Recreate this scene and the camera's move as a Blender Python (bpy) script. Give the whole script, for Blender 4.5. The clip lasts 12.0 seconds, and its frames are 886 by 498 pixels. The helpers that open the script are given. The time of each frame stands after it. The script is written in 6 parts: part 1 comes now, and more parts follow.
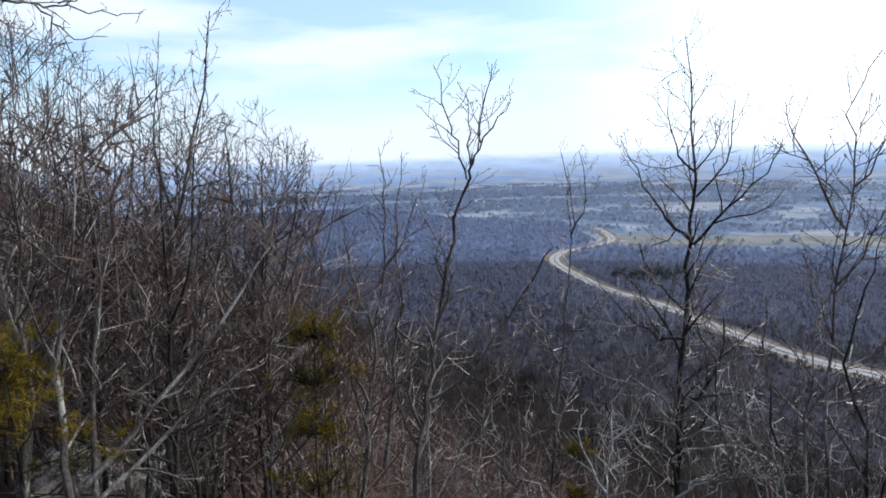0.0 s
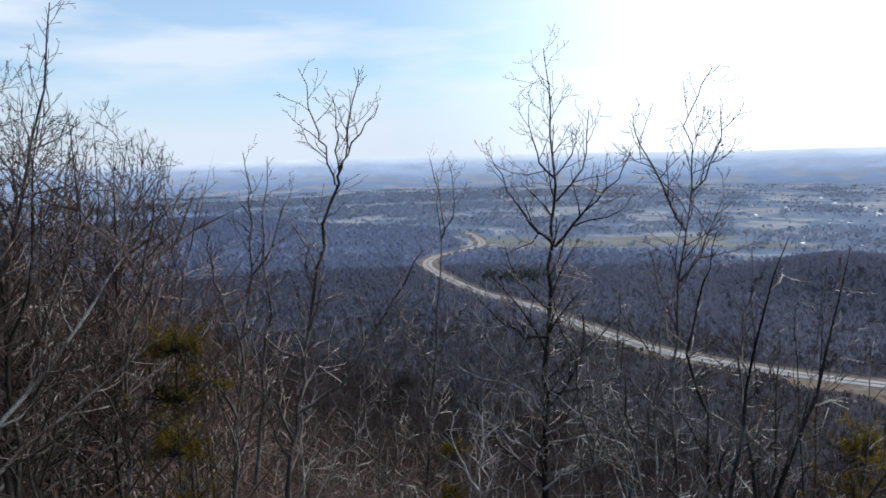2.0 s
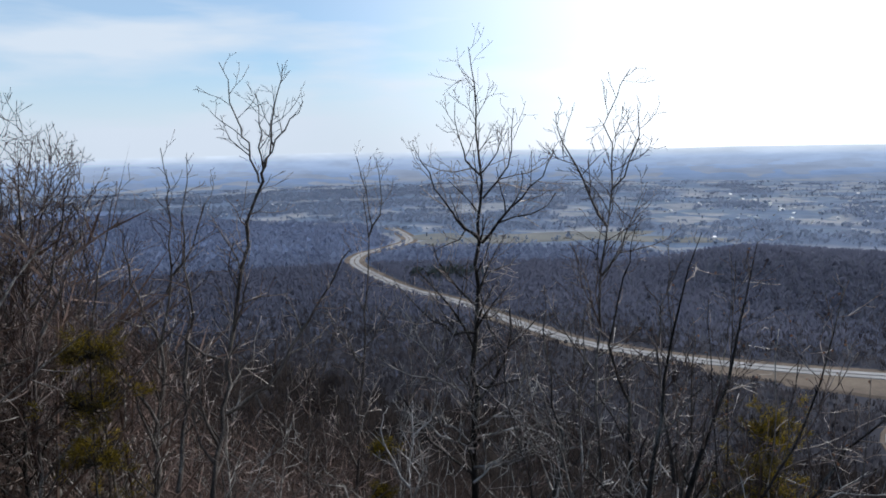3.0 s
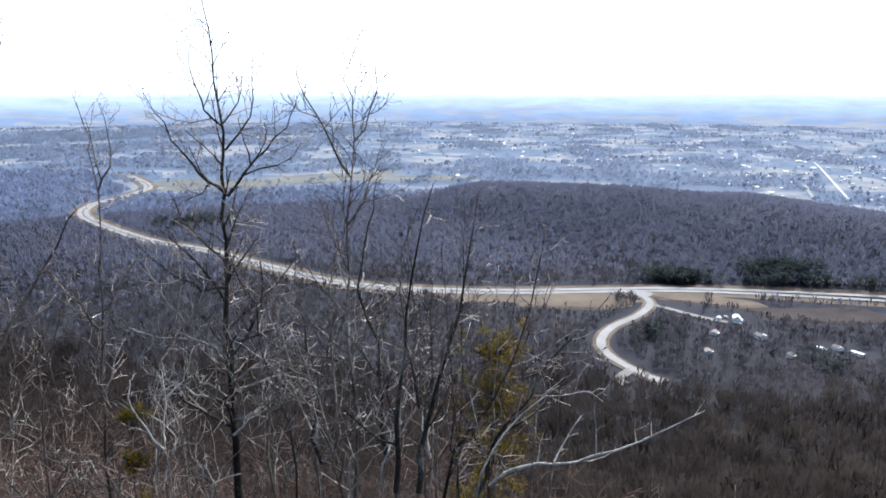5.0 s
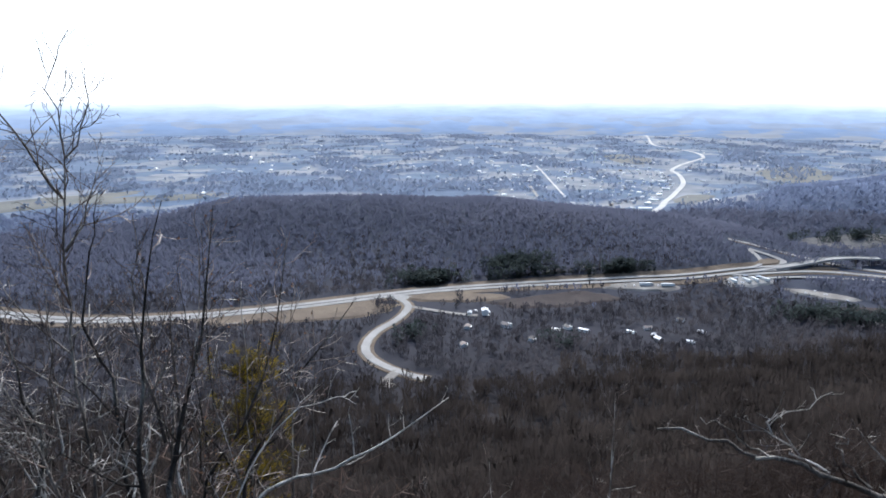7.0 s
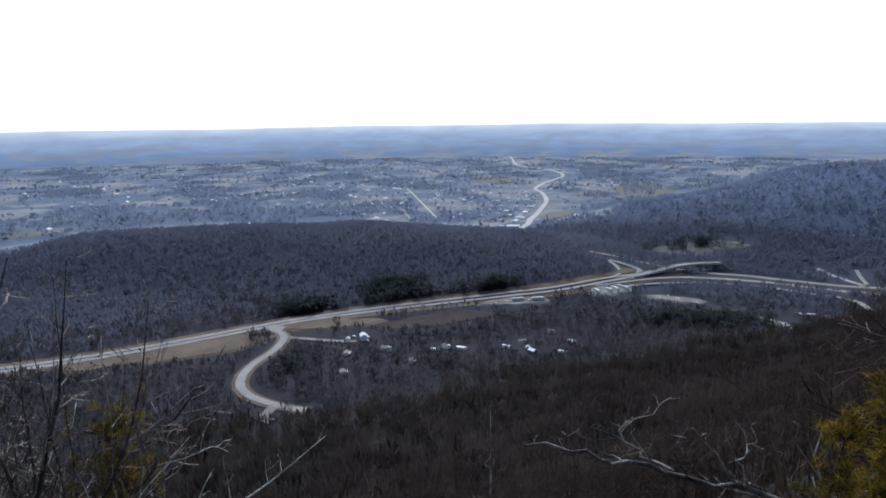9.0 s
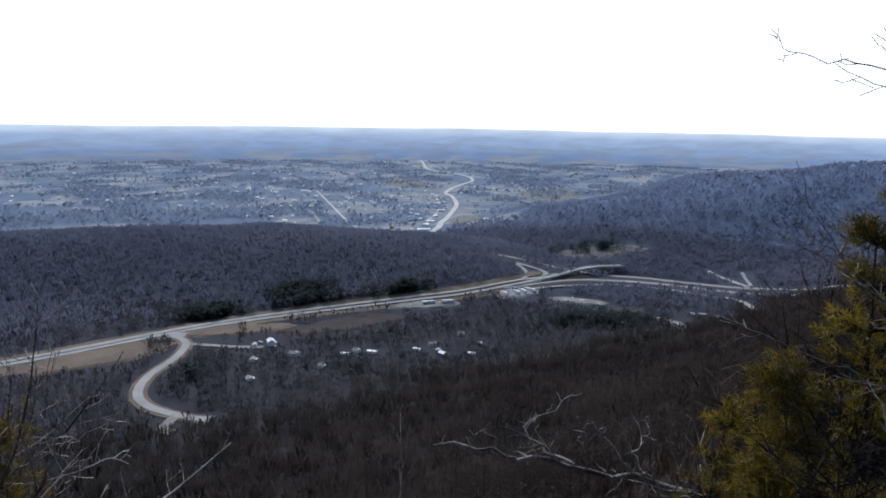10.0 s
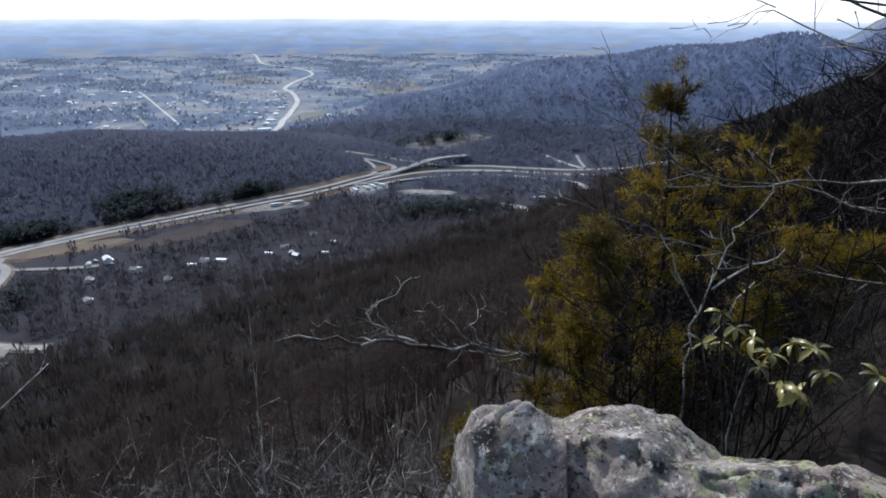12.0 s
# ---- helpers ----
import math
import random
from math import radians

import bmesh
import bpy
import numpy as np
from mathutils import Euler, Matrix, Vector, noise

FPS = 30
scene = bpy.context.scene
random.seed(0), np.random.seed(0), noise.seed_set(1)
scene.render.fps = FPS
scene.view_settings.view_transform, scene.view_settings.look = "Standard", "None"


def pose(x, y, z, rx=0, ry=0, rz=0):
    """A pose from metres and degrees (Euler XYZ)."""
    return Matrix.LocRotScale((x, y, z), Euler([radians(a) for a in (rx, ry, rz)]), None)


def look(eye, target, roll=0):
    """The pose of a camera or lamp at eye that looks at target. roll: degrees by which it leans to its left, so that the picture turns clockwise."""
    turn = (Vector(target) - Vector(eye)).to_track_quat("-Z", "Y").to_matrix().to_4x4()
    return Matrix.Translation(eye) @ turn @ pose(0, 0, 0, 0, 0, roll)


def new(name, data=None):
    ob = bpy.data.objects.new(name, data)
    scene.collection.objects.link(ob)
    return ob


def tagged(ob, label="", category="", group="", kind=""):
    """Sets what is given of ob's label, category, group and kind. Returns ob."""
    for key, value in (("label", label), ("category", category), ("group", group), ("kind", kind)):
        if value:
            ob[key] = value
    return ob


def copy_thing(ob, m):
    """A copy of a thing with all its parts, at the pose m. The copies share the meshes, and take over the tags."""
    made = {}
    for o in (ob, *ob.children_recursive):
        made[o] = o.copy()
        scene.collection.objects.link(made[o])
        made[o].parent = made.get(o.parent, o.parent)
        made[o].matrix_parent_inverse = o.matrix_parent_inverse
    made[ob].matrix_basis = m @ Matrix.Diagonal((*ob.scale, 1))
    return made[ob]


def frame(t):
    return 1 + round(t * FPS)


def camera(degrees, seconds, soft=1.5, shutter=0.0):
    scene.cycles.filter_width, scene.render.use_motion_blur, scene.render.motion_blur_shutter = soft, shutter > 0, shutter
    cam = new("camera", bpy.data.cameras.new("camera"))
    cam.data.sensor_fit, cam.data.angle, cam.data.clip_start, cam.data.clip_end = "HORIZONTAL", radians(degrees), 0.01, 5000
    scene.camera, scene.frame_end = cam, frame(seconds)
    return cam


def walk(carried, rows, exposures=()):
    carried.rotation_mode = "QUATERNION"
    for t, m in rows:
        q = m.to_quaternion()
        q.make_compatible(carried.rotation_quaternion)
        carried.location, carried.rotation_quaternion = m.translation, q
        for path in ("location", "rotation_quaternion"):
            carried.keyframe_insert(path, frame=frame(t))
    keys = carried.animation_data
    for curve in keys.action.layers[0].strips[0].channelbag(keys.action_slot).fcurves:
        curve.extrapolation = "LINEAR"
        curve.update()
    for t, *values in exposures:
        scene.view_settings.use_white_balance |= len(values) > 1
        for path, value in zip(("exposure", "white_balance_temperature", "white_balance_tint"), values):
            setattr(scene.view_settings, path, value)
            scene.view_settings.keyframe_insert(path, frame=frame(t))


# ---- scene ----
cam = camera(66.84, 12.0, 1.75)
EYE = 200.0                      # the lookout stands 200 m over the valley floor
ROWS = [
    (0.0, 0.0, 0.0, -0.001, 0.0, -8.39, 1.94),
    (0.5, 0.002, 0.003, 0.007, -2.8, -8.25, 2.31),
    (1.0, 0.021, 0.004, 0.0, -4.91, -7.95, 2.18),
    (1.5, 0.03, 0.006, 0.004, -7.8, -8.11, 1.61),
    (2.0, 0.037, -0.021, -0.003, -10.82, -8.22, 1.5),
    (2.5, 0.034, -0.01, 0.001, -13.19, -8.12, 1.35),
    (3.0, 0.03, -0.024, 0.006, -17.03, -8.65, 1.21),
    (3.5, 0.04, -0.068, 0.0, -22.99, -8.51, 1.23),
    (3.7, 0.041, -0.082, 0.001, -25.46, -9.0, 0.9),
    (5.3, -0.002, -0.32, 0.174, -39.9, -14.26, 0.33),
    (5.5, 0.003, -0.333, 0.155, -41.49, -13.57, 0.92),
    (6.0, 0.041, -0.368, 0.152, -47.49, -13.73, 0.75),
    (6.5, 0.021, -0.43, 0.157, -53.79, -13.99, 0.44),
    (7.0, 0.048, -0.458, 0.151, -58.81, -12.75, -0.1),
    (7.5, 0.06, -0.494, 0.186, -63.86, -11.95, -0.56),
    (7.7, 0.075, -0.52, 0.2, -64.85, -11.73, -0.3),
    (9.5, -0.207, -0.667, 0.394, -72.9, -10.53, 0.05),
    (10.0, -0.216, -0.681, 0.377, -77.3, -10.51, -0.85),
    (10.5, -0.125, -0.701, 0.334, -82.69, -11.17, -0.66),
    (11.0, -0.134, -0.766, 0.309, -88.07, -11.9, -0.38),
    (11.5, -0.147, -0.858, 0.323, -90.83, -16.05, -0.03),
    (12.0, -0.124, -0.876, 0.266, -90.58, -19.26, -0.12),
]
EXPOSURES = [(0.0, -0.33, 5850, 10), (1.5, -0.57, 5850, 10), (3.7, -0.84, 5900, 10), (5.3, 0.3, 5950, 10), (6.5, 0.12, 5850, 10), (7.7, -0.55, 5800, 10), (9.3, -0.97, 5650, 10), (11.0, -0.78, 5700, 10), (12.0, -0.62, 5750, 10)]
walk(cam, [(t, pose(x, y, EYE + z, 90 + pitch, roll, yaw)) for t, x, y, z, yaw, pitch, roll in ROWS], EXPOSURES)

# ---- light: winter noon sun behind thin high cloud ----
SUN_AZ, SUN_EL = 58.0, 42.0
world = bpy.data.worlds.new("sky")
scene.world = world
world.use_nodes = True
wn, wl = world.node_tree.nodes, world.node_tree.links
wn.clear()
w_out = wn.new("ShaderNodeOutputWorld")
w_bg = wn.new("ShaderNodeBackground")
w_bg.inputs["Strength"].default_value = 0.128
w_sky = wn.new("ShaderNodeTexSky")
w_sky.sky_type = "NISHITA"
w_sky.sun_disc = False
w_sky.sun_elevation, w_sky.sun_rotation = radians(SUN_EL), radians(SUN_AZ)
w_sky.altitude, w_sky.air_density, w_sky.dust_density, w_sky.ozone_density = 450, 1.0, 0.6, 1.5
w_co = wn.new("ShaderNodeTexCoord")
w_map = wn.new("ShaderNodeMapping")
w_map.inputs["Scale"].default_value = (1.6, 1.6, 9.0)
w_map.inputs["Rotation"].default_value = (radians(3), radians(-4), radians(20))
w_noise = wn.new("ShaderNodeTexNoise")
w_noise.inputs["Scale"].default_value = 1.7
w_noise.inputs["Detail"].default_value = 5
w_noise.inputs["Roughness"].default_value = 0.5
w_ramp = wn.new("ShaderNodeMapRange")           # thin cloud streaks
w_ramp.inputs["From Min"].default_value, w_ramp.inputs["From Max"].default_value = 0.45, 0.64
w_ramp.inputs["To Min"].default_value, w_ramp.inputs["To Max"].default_value = 0.42, 0.95
w_sep = wn.new("ShaderNodeSeparateXYZ")
wl.new(w_co.outputs["Generated"], w_sep.inputs["Vector"])
w_dot = wn.new("ShaderNodeVectorMath")           # bright hazy glow on the sun's side
w_dot.operation = "DOT_PRODUCT"
w_dot.inputs[1].default_value = (math.sin(radians(78)) * 0.95, math.cos(radians(78)) * 0.95, 0.31)
w_side = wn.new("ShaderNodeMapRange")
w_side.interpolation_type = "SMOOTHSTEP"
w_side.inputs["From Min"].default_value, w_side.inputs["From Max"].default_value = 0.3, 0.97
w_mix = wn.new("ShaderNodeMix")
w_mix.data_type = "RGBA"
w_mix.inputs["B"].default_value = (10.2, 10.8, 11.2, 1)
w_glow = wn.new("ShaderNodeMix")
w_glow.data_type = "RGBA"
w_glow.inputs["B"].default_value = (21.0, 20.5, 20.0, 1)
w_blue = wn.new("ShaderNodeMix")
w_blue.data_type, w_blue.blend_type = "RGBA", "MULTIPLY"
w_blue.inputs["Factor"].default_value = 1.0
w_blue.inputs["B"].default_value = (0.95, 1.42, 1.6, 1)
wl.new(w_co.outputs["Generated"], w_map.inputs["Vector"])
wl.new(w_map.outputs["Vector"], w_noise.inputs["Vector"])
wl.new(w_noise.outputs["Fac"], w_ramp.inputs["Value"])
wl.new(w_co.outputs["Generated"], w_dot.inputs[0])
wl.new(w_dot.outputs["Value"], w_side.inputs["Value"])
wl.new(w_sky.outputs["Color"], w_blue.inputs["A"])
wl.new(w_blue.outputs["Result"], w_mix.inputs["A"])
w_top = wn.new("ShaderNodeMapRange")             # clear overhead, streaks towards the horizon
w_top.inputs["From Min"].default_value, w_top.inputs["From Max"].default_value = 0.28, 0.6
w_top.inputs["To Min"].default_value, w_top.inputs["To Max"].default_value = 1.0, 0.15
w_thin = wn.new("ShaderNodeMath")
w_thin.operation = "MULTIPLY"
wl.new(w_sep.outputs["Z"], w_top.inputs["Value"])
wl.new(w_ramp.outputs["Result"], w_thin.inputs[0])
wl.new(w_top.outputs["Result"], w_thin.inputs[1])
wl.new(w_thin.outputs["Value"], w_mix.inputs["Factor"])
wl.new(w_side.outputs["Result"], w_glow.inputs["Factor"])
# pale haze low over the horizon
w_low = wn.new("ShaderNodeMapRange")
w_low.interpolation_type = "SMOOTHSTEP"
w_low.inputs["From Min"].default_value, w_low.inputs["From Max"].default_value = 0.0, 0.14
w_low.inputs["To Min"].default_value, w_low.inputs["To Max"].default_value = 0.9, 0.0
w_haze = wn.new("ShaderNodeMix")
w_haze.data_type = "RGBA"
w_haze.inputs["B"].default_value = (9.6, 10.2, 10.8, 1)
wl.new(w_sep.outputs["Z"], w_low.inputs["Value"])
wl.new(w_low.outputs["Result"], w_haze.inputs["Factor"])
wl.new(w_mix.outputs["Result"], w_haze.inputs["A"])
wl.new(w_haze.outputs["Result"], w_glow.inputs["A"])
wl.new(w_glow.outputs["Result"], w_bg.inputs["Color"])
wl.new(w_bg.outputs["Background"], w_out.inputs["Surface"])

sun = new("sun", bpy.data.lights.new("sun", "SUN"))
sun.data.energy, sun.data.angle, sun.data.color = 5.0, radians(1.0), (1.0, 0.95, 0.87)
sun_from = Vector((math.sin(radians(SUN_AZ)) * math.cos(radians(SUN_EL)), math.cos(radians(SUN_AZ)) * math.cos(radians(SUN_EL)), math.sin(radians(SUN_EL))))
sun.matrix_world = look(sun_from * 100 + Vector((0, 0, EYE)), (0, 0, EYE))


# ---- materials ----
def material(name, colours, scale=1.0, rough=0.8, bump=0.0, stretch=(1, 1, 1), fine=None, spec=0.3, per_object=0.0, per_island=0.0, sheen=0.0, sheen_tint=(0.6, 0.7, 1.0), translucent=0.0, emit=None):
    """A ramp of colours over coarse noise, spoiled by fine noise, in metres of the world."""
    m = bpy.data.materials.new(name)
    m.use_nodes = True
    n, l = m.node_tree.nodes, m.node_tree.links
    b = n["Principled BSDF"]
    geo = n.new("ShaderNodeNewGeometry")
    mp = n.new("ShaderNodeMapping")
    mp.inputs["Scale"].default_value = stretch
    l.new(geo.outputs["Position"], mp.inputs["Vector"])
    big = n.new("ShaderNodeTexNoise")
    big.inputs["Scale"].default_value = scale
    big.inputs["Detail"].default_value = 4
    l.new(mp.outputs["Vector"], big.inputs["Vector"])
    small = n.new("ShaderNodeTexNoise")
    small.inputs["Scale"].default_value = fine or scale * 9
    small.inputs["Detail"].default_value = 6
    small.inputs["Roughness"].default_value = 0.65
    l.new(mp.outputs["Vector"], small.inputs["Vector"])
    add = n.new("ShaderNodeMath")
    add.operation = "MULTIPLY_ADD"
    add.inputs[1].default_value = 0.6
    l.new(small.outputs["Fac"], add.inputs[0])
    l.new(big.outputs["Fac"], add.inputs[2])
    src = add.outputs[0]
    for amount, node, out in ((per_object, "ShaderNodeObjectInfo", "Random"), (per_island, "ShaderNodeNewGeometry", "Random Per Island")):
        if amount:
            r = n.new(node)
            mul = n.new("ShaderNodeMath")
            mul.operation = "MULTIPLY_ADD"
            mul.inputs[1].default_value = amount
            l.new(r.outputs[out], mul.inputs[0])
            l.new(src, mul.inputs[2])
            sub = n.new("ShaderNodeMath")
            sub.operation = "SUBTRACT"
            sub.inputs[1].default_value = amount / 2
            l.new(mul.outputs[0], sub.inputs[0])
            src = sub.outputs[0]
    ramp = n.new("ShaderNodeValToRGB")
    ramp.color_ramp.elements[0].position, ramp.color_ramp.elements[1].position = 0.5, 1.1
    e = ramp.color_ramp.elements
    while len(e) < len(colours):
        e.new(0.7)
    for i, c in enumerate(colours):
        e[i].position = 0.55 + 0.5 * i / max(1, len(colours) - 1)
        e[i].color = (*c, 1)
    l.new(src, ramp.inputs["Fac"])
    l.new(ramp.outputs["Color"], b.inputs["Base Color"])
    b.inputs["Roughness"].default_value = rough
    b.inputs["Specular IOR Level"].default_value = spec
    if sheen:
        b.inputs["Sheen Weight"].default_value = sheen
        b.inputs["Sheen Roughness"].default_value = 0.6
        b.inputs["Sheen Tint"].default_value = (*sheen_tint, 1)
    if bump:
        bp = n.new("ShaderNodeBump")
        bp.inputs["Strength"].default_value = bump
        bp.inputs["Distance"].default_value = 0.3 / scale
        l.new(src, bp.inputs["Height"])
        l.new(bp.outputs["Normal"], b.inputs["Normal"])
    if emit:
        b.inputs["Emission Color"].default_value = (*emit[:3], 1)
        b.inputs["Emission Strength"].default_value = emit[3]
    if translucent:
        tr = n.new("ShaderNodeBsdfTranslucent")
        mx = n.new("ShaderNodeMixShader")
        mx.inputs["Fac"].default_value = translucent
        l.new(ramp.outputs["Color"], tr.inputs["Color"])
        l.new(b.outputs["BSDF"], mx.inputs[1])
        l.new(tr.outputs["BSDF"], mx.inputs[2])
        l.new(mx.outputs["Shader"], n["Material Output"].inputs["Surface"])
    return m


BARK = material("bark", [(0.026, 0.02, 0.0165), (0.062, 0.05, 0.041), (0.145, 0.125, 0.106), (0.4, 0.375, 0.33)], 3.0, 0.55, 0.6, (1, 1, 0.35), 40, per_object=0.25, spec=0.3)
# paler copy of the bark, with sunlight painted into its tone
PALEBARK = material("sunlit_bark", [(0.06, 0.052, 0.045), (0.19, 0.172, 0.15), (0.42, 0.39, 0.35), (0.62, 0.58, 0.53)], 4.0, 0.38, 0.6, (1, 1, 0.6), 45, per_object=0.2, spec=0.35)
DARKBARK = material("dark_bark", [(0.01, 0.0085, 0.0075), (0.02, 0.017, 0.015), (0.045, 0.04, 0.035), (0.18, 0.17, 0.15)], 3.0, 0.8, 0.6, (1, 1, 0.35), 40, spec=0.1)
TWIG = material("twig_bark", [(0.026, 0.0155, 0.012), (0.06, 0.037, 0.028), (0.14, 0.097, 0.077), (0.4, 0.335, 0.285)], 1.5, 0.45, 0.0, fine=12, per_object=0.25, spec=0.4)
SLOPEWOODS = material("slope_woods", [(0.028, 0.0195, 0.016), (0.053, 0.037, 0.03), (0.096, 0.067, 0.055)], 0.03, 0.85, 0.0, fine=0.25, per_island=0.25, spec=0.15, translucent=0.25)
WOODS = material("bare_woods", [(0.058, 0.038, 0.031), (0.112, 0.077, 0.062), (0.2, 0.144, 0.12)], 0.02, 0.85, 0.0, fine=0.4, per_island=0.25, spec=0.15, translucent=0.25)
# valley trees, with a first grey of haze in their colour
VALLEYWOODS = material("hazed_valley_woods", [(0.03, 0.0295, 0.036), (0.041, 0.0395, 0.047), (0.058, 0.054, 0.061)], 0.014, 0.85, 0.0, fine=0.06, per_island=0.06, spec=0.1, translucent=0.75)
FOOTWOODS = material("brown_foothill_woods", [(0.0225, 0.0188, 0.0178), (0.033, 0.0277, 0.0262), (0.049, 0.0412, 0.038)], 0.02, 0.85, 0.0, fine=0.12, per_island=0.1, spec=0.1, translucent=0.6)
# hill, far, ridge and plain trees: haze blue painted in, more with distance
HILLWOODS = material("hazed_hill_woods", [(0.07, 0.077, 0.112), (0.08, 0.087, 0.124), (0.093, 0.099, 0.138)], 0.01, 0.85, 0.0, fine=0.03, per_island=0.03, spec=0.1, translucent=0.8)
FARWOODS = material("hazed_far_woods", [(0.088, 0.11, 0.175), (0.106, 0.129, 0.198), (0.125, 0.149, 0.221)], 0.01, 0.85, 0.0, fine=0.05, per_island=0.04, spec=0.1, translucent=0.75)
RIDGEWOODS = material("hazed_ridge_woods", [(0.112, 0.137, 0.212), (0.124, 0.15, 0.228), (0.139, 0.166, 0.247)], 0.01, 0.85, 0.0, fine=0.03, per_island=0.02, spec=0.1, translucent=0.8)
HEDGE = material("hazed_tree_lines", [(0.14, 0.176, 0.25), (0.165, 0.2, 0.277), (0.195, 0.228, 0.305)], 0.012, 0.85, 0.0, fine=0.2, per_island=0.06, spec=0.1, translucent=0.75)
CEDAR = material("evergreen_needles", [(0.032, 0.043, 0.045), (0.041, 0.054, 0.054), (0.052, 0.066, 0.062)], 0.05, 0.8, 0.0, fine=1.0, per_island=0.05, translucent=0.7)
# brush colour darkened to stand in for shade among the stems
SHADEBRUSH = material("shade_dark_brush", [(0.007, 0.0055, 0.005), (0.0125, 0.0098, 0.0085), (0.028, 0.022, 0.0185)], 0.5, 0.9, 0.0, fine=4, per_island=0.3, spec=0.08)
GREYBRUSH = material("grey_brush", [(0.03, 0.025, 0.022), (0.072, 0.06, 0.053), (0.2, 0.172, 0.152)], 0.5, 0.6, 0.0, fine=4, per_island=0.4, spec=0.3)
NEEDLE = material("pine_needles", [(0.03, 0.023, 0.003), (0.115, 0.083, 0.006), (0.34, 0.235, 0.014)], 1.5, 0.5, 0.0, fine=14, per_island=0.45, translucent=0.4)
LEAF = material("rhododendron_leaf", [(0.04, 0.04, 0.007), (0.125, 0.108, 0.016), (0.32, 0.26, 0.06)], 4.0, 0.27, 0.0, fine=30, spec=0.6, per_island=0.3, per_object=0.5, translucent=0.25)
DRYLEAF = material("dry_leaf", [(0.12, 0.06, 0.035), (0.22, 0.12, 0.07)], 4.0, 0.8, per_island=0.4, translucent=0.3)


def rock_material(name, crust):
    """Weathered sandstone: grey, stained dark, blotched with pale and yellow-green lichen."""
    m = material(name, [(0.11, 0.095, 0.086), (0.26, 0.225, 0.205), (0.42, 0.36, 0.325), (0.56, 0.485, 0.435)], 5.0, 0.9, 1.0, fine=22, spec=0.25)
    n, l = m.node_tree.nodes, m.node_tree.links
    b = n["Principled BSDF"]
    col = b.inputs["Base Color"].links[0].from_socket
    geo = n.new("ShaderNodeNewGeometry")
    for scale, lo, hi, tint in ((3.2, 0.5, 0.6, (0.48, 0.365, 0.32)), (2.6, 0.53, 0.59, (0.05, 0.042, 0.038)), (5.5, 0.53, 0.58, (0.025, 0.021, 0.02)), (9, 0.575, 0.6, (0.66, 0.63, 0.55)), (26, 0.575, 0.595, (0.75, 0.72, 0.64)), (12, crust, crust + 0.03, (0.46, 0.45, 0.24)), (30, 0.6, 0.62, (0.4, 0.39, 0.22)), (48, 0.575, 0.6, (0.02, 0.018, 0.018))):
        ns = n.new("ShaderNodeTexNoise")
        ns.inputs["Scale"].default_value, ns.inputs["Detail"].default_value, ns.inputs["Roughness"].default_value = scale, 8, 0.7
        l.new(geo.outputs["Position"], ns.inputs["Vector"])
        mr = n.new("ShaderNodeMapRange")
        mr.inputs["From Min"].default_value, mr.inputs["From Max"].default_value, mr.inputs["To Max"].default_value = lo, hi, 0.85
        l.new(ns.outputs["Fac"], mr.inputs["Value"])
        mx = n.new("ShaderNodeMix")
        mx.data_type = "RGBA"
        mx.inputs["B"].default_value = (*tint, 1)
        l.new(mr.outputs["Result"], mx.inputs["Factor"])
        l.new(col, mx.inputs["A"])
        col = mx.outputs["Result"]
    l.new(col, b.inputs["Base Color"])
    pits = n.new("ShaderNodeTexNoise")             # sandy grain and pits
    pits.inputs["Scale"].default_value, pits.inputs["Detail"].default_value, pits.inputs["Roughness"].default_value = 30, 10, 0.75
    l.new(geo.outputs["Position"], pits.inputs["Vector"])
    rough_ = n.new("ShaderNodeBump")
    rough_.inputs["Strength"].default_value, rough_.inputs["Distance"].default_value = 0.8, 0.02
    l.new(pits.outputs["Fac"], rough_.inputs["Height"])
    l.new(b.inputs["Normal"].links[0].from_socket, rough_.inputs["Normal"])
    l.new(rough_.outputs["Normal"], b.inputs["Normal"])
    return m


ROCK = rock_material("lichened_sandstone", 0.585)
CRUSTROCK = rock_material("lichen_crusted_sandstone", 0.525)
CONCRETE = material("pale_concrete_road", [(0.22, 0.21, 0.198), (0.28, 0.268, 0.253), (0.34, 0.325, 0.308)], 0.05, 0.85, fine=0.8)
ASPHALT = material("worn_asphalt", [(0.2, 0.19, 0.18), (0.3, 0.29, 0.27)], 0.05, 0.85, fine=0.8)
PALEROAD = material("bright_worn_concrete", [(0.4, 0.39, 0.375), (0.48, 0.465, 0.445), (0.55, 0.535, 0.51)], 0.02, 0.85, fine=0.3)
GRAVEL = material("gravel", [(0.15, 0.135, 0.12), (0.22, 0.2, 0.18), (0.3, 0.28, 0.25)], 0.05, 0.9, fine=0.6)
GRASS = material("dormant_grass", [(0.075, 0.055, 0.04), (0.125, 0.092, 0.065), (0.17, 0.13, 0.09)], 0.03, 0.9, fine=0.5)
FALLOW = material("fallow_earth", [(0.028, 0.0205, 0.02), (0.042, 0.031, 0.0295), (0.058, 0.044, 0.041)], 0.04, 0.95, fine=0.4)
SCRUB = material("scrubby_clearing", [(0.05, 0.046, 0.043), (0.1, 0.09, 0.078), (0.16, 0.142, 0.118)], 0.06, 0.95, fine=0.35, sheen=0.1)
# slight blue sheen for haze over the pastures
MEADOW = material("winter_pasture", [(0.085, 0.085, 0.075), (0.125, 0.12, 0.1), (0.17, 0.158, 0.127)], 0.012, 0.9, fine=0.2, sheen=0.06, sheen_tint=(0.62, 0.75, 1.0))
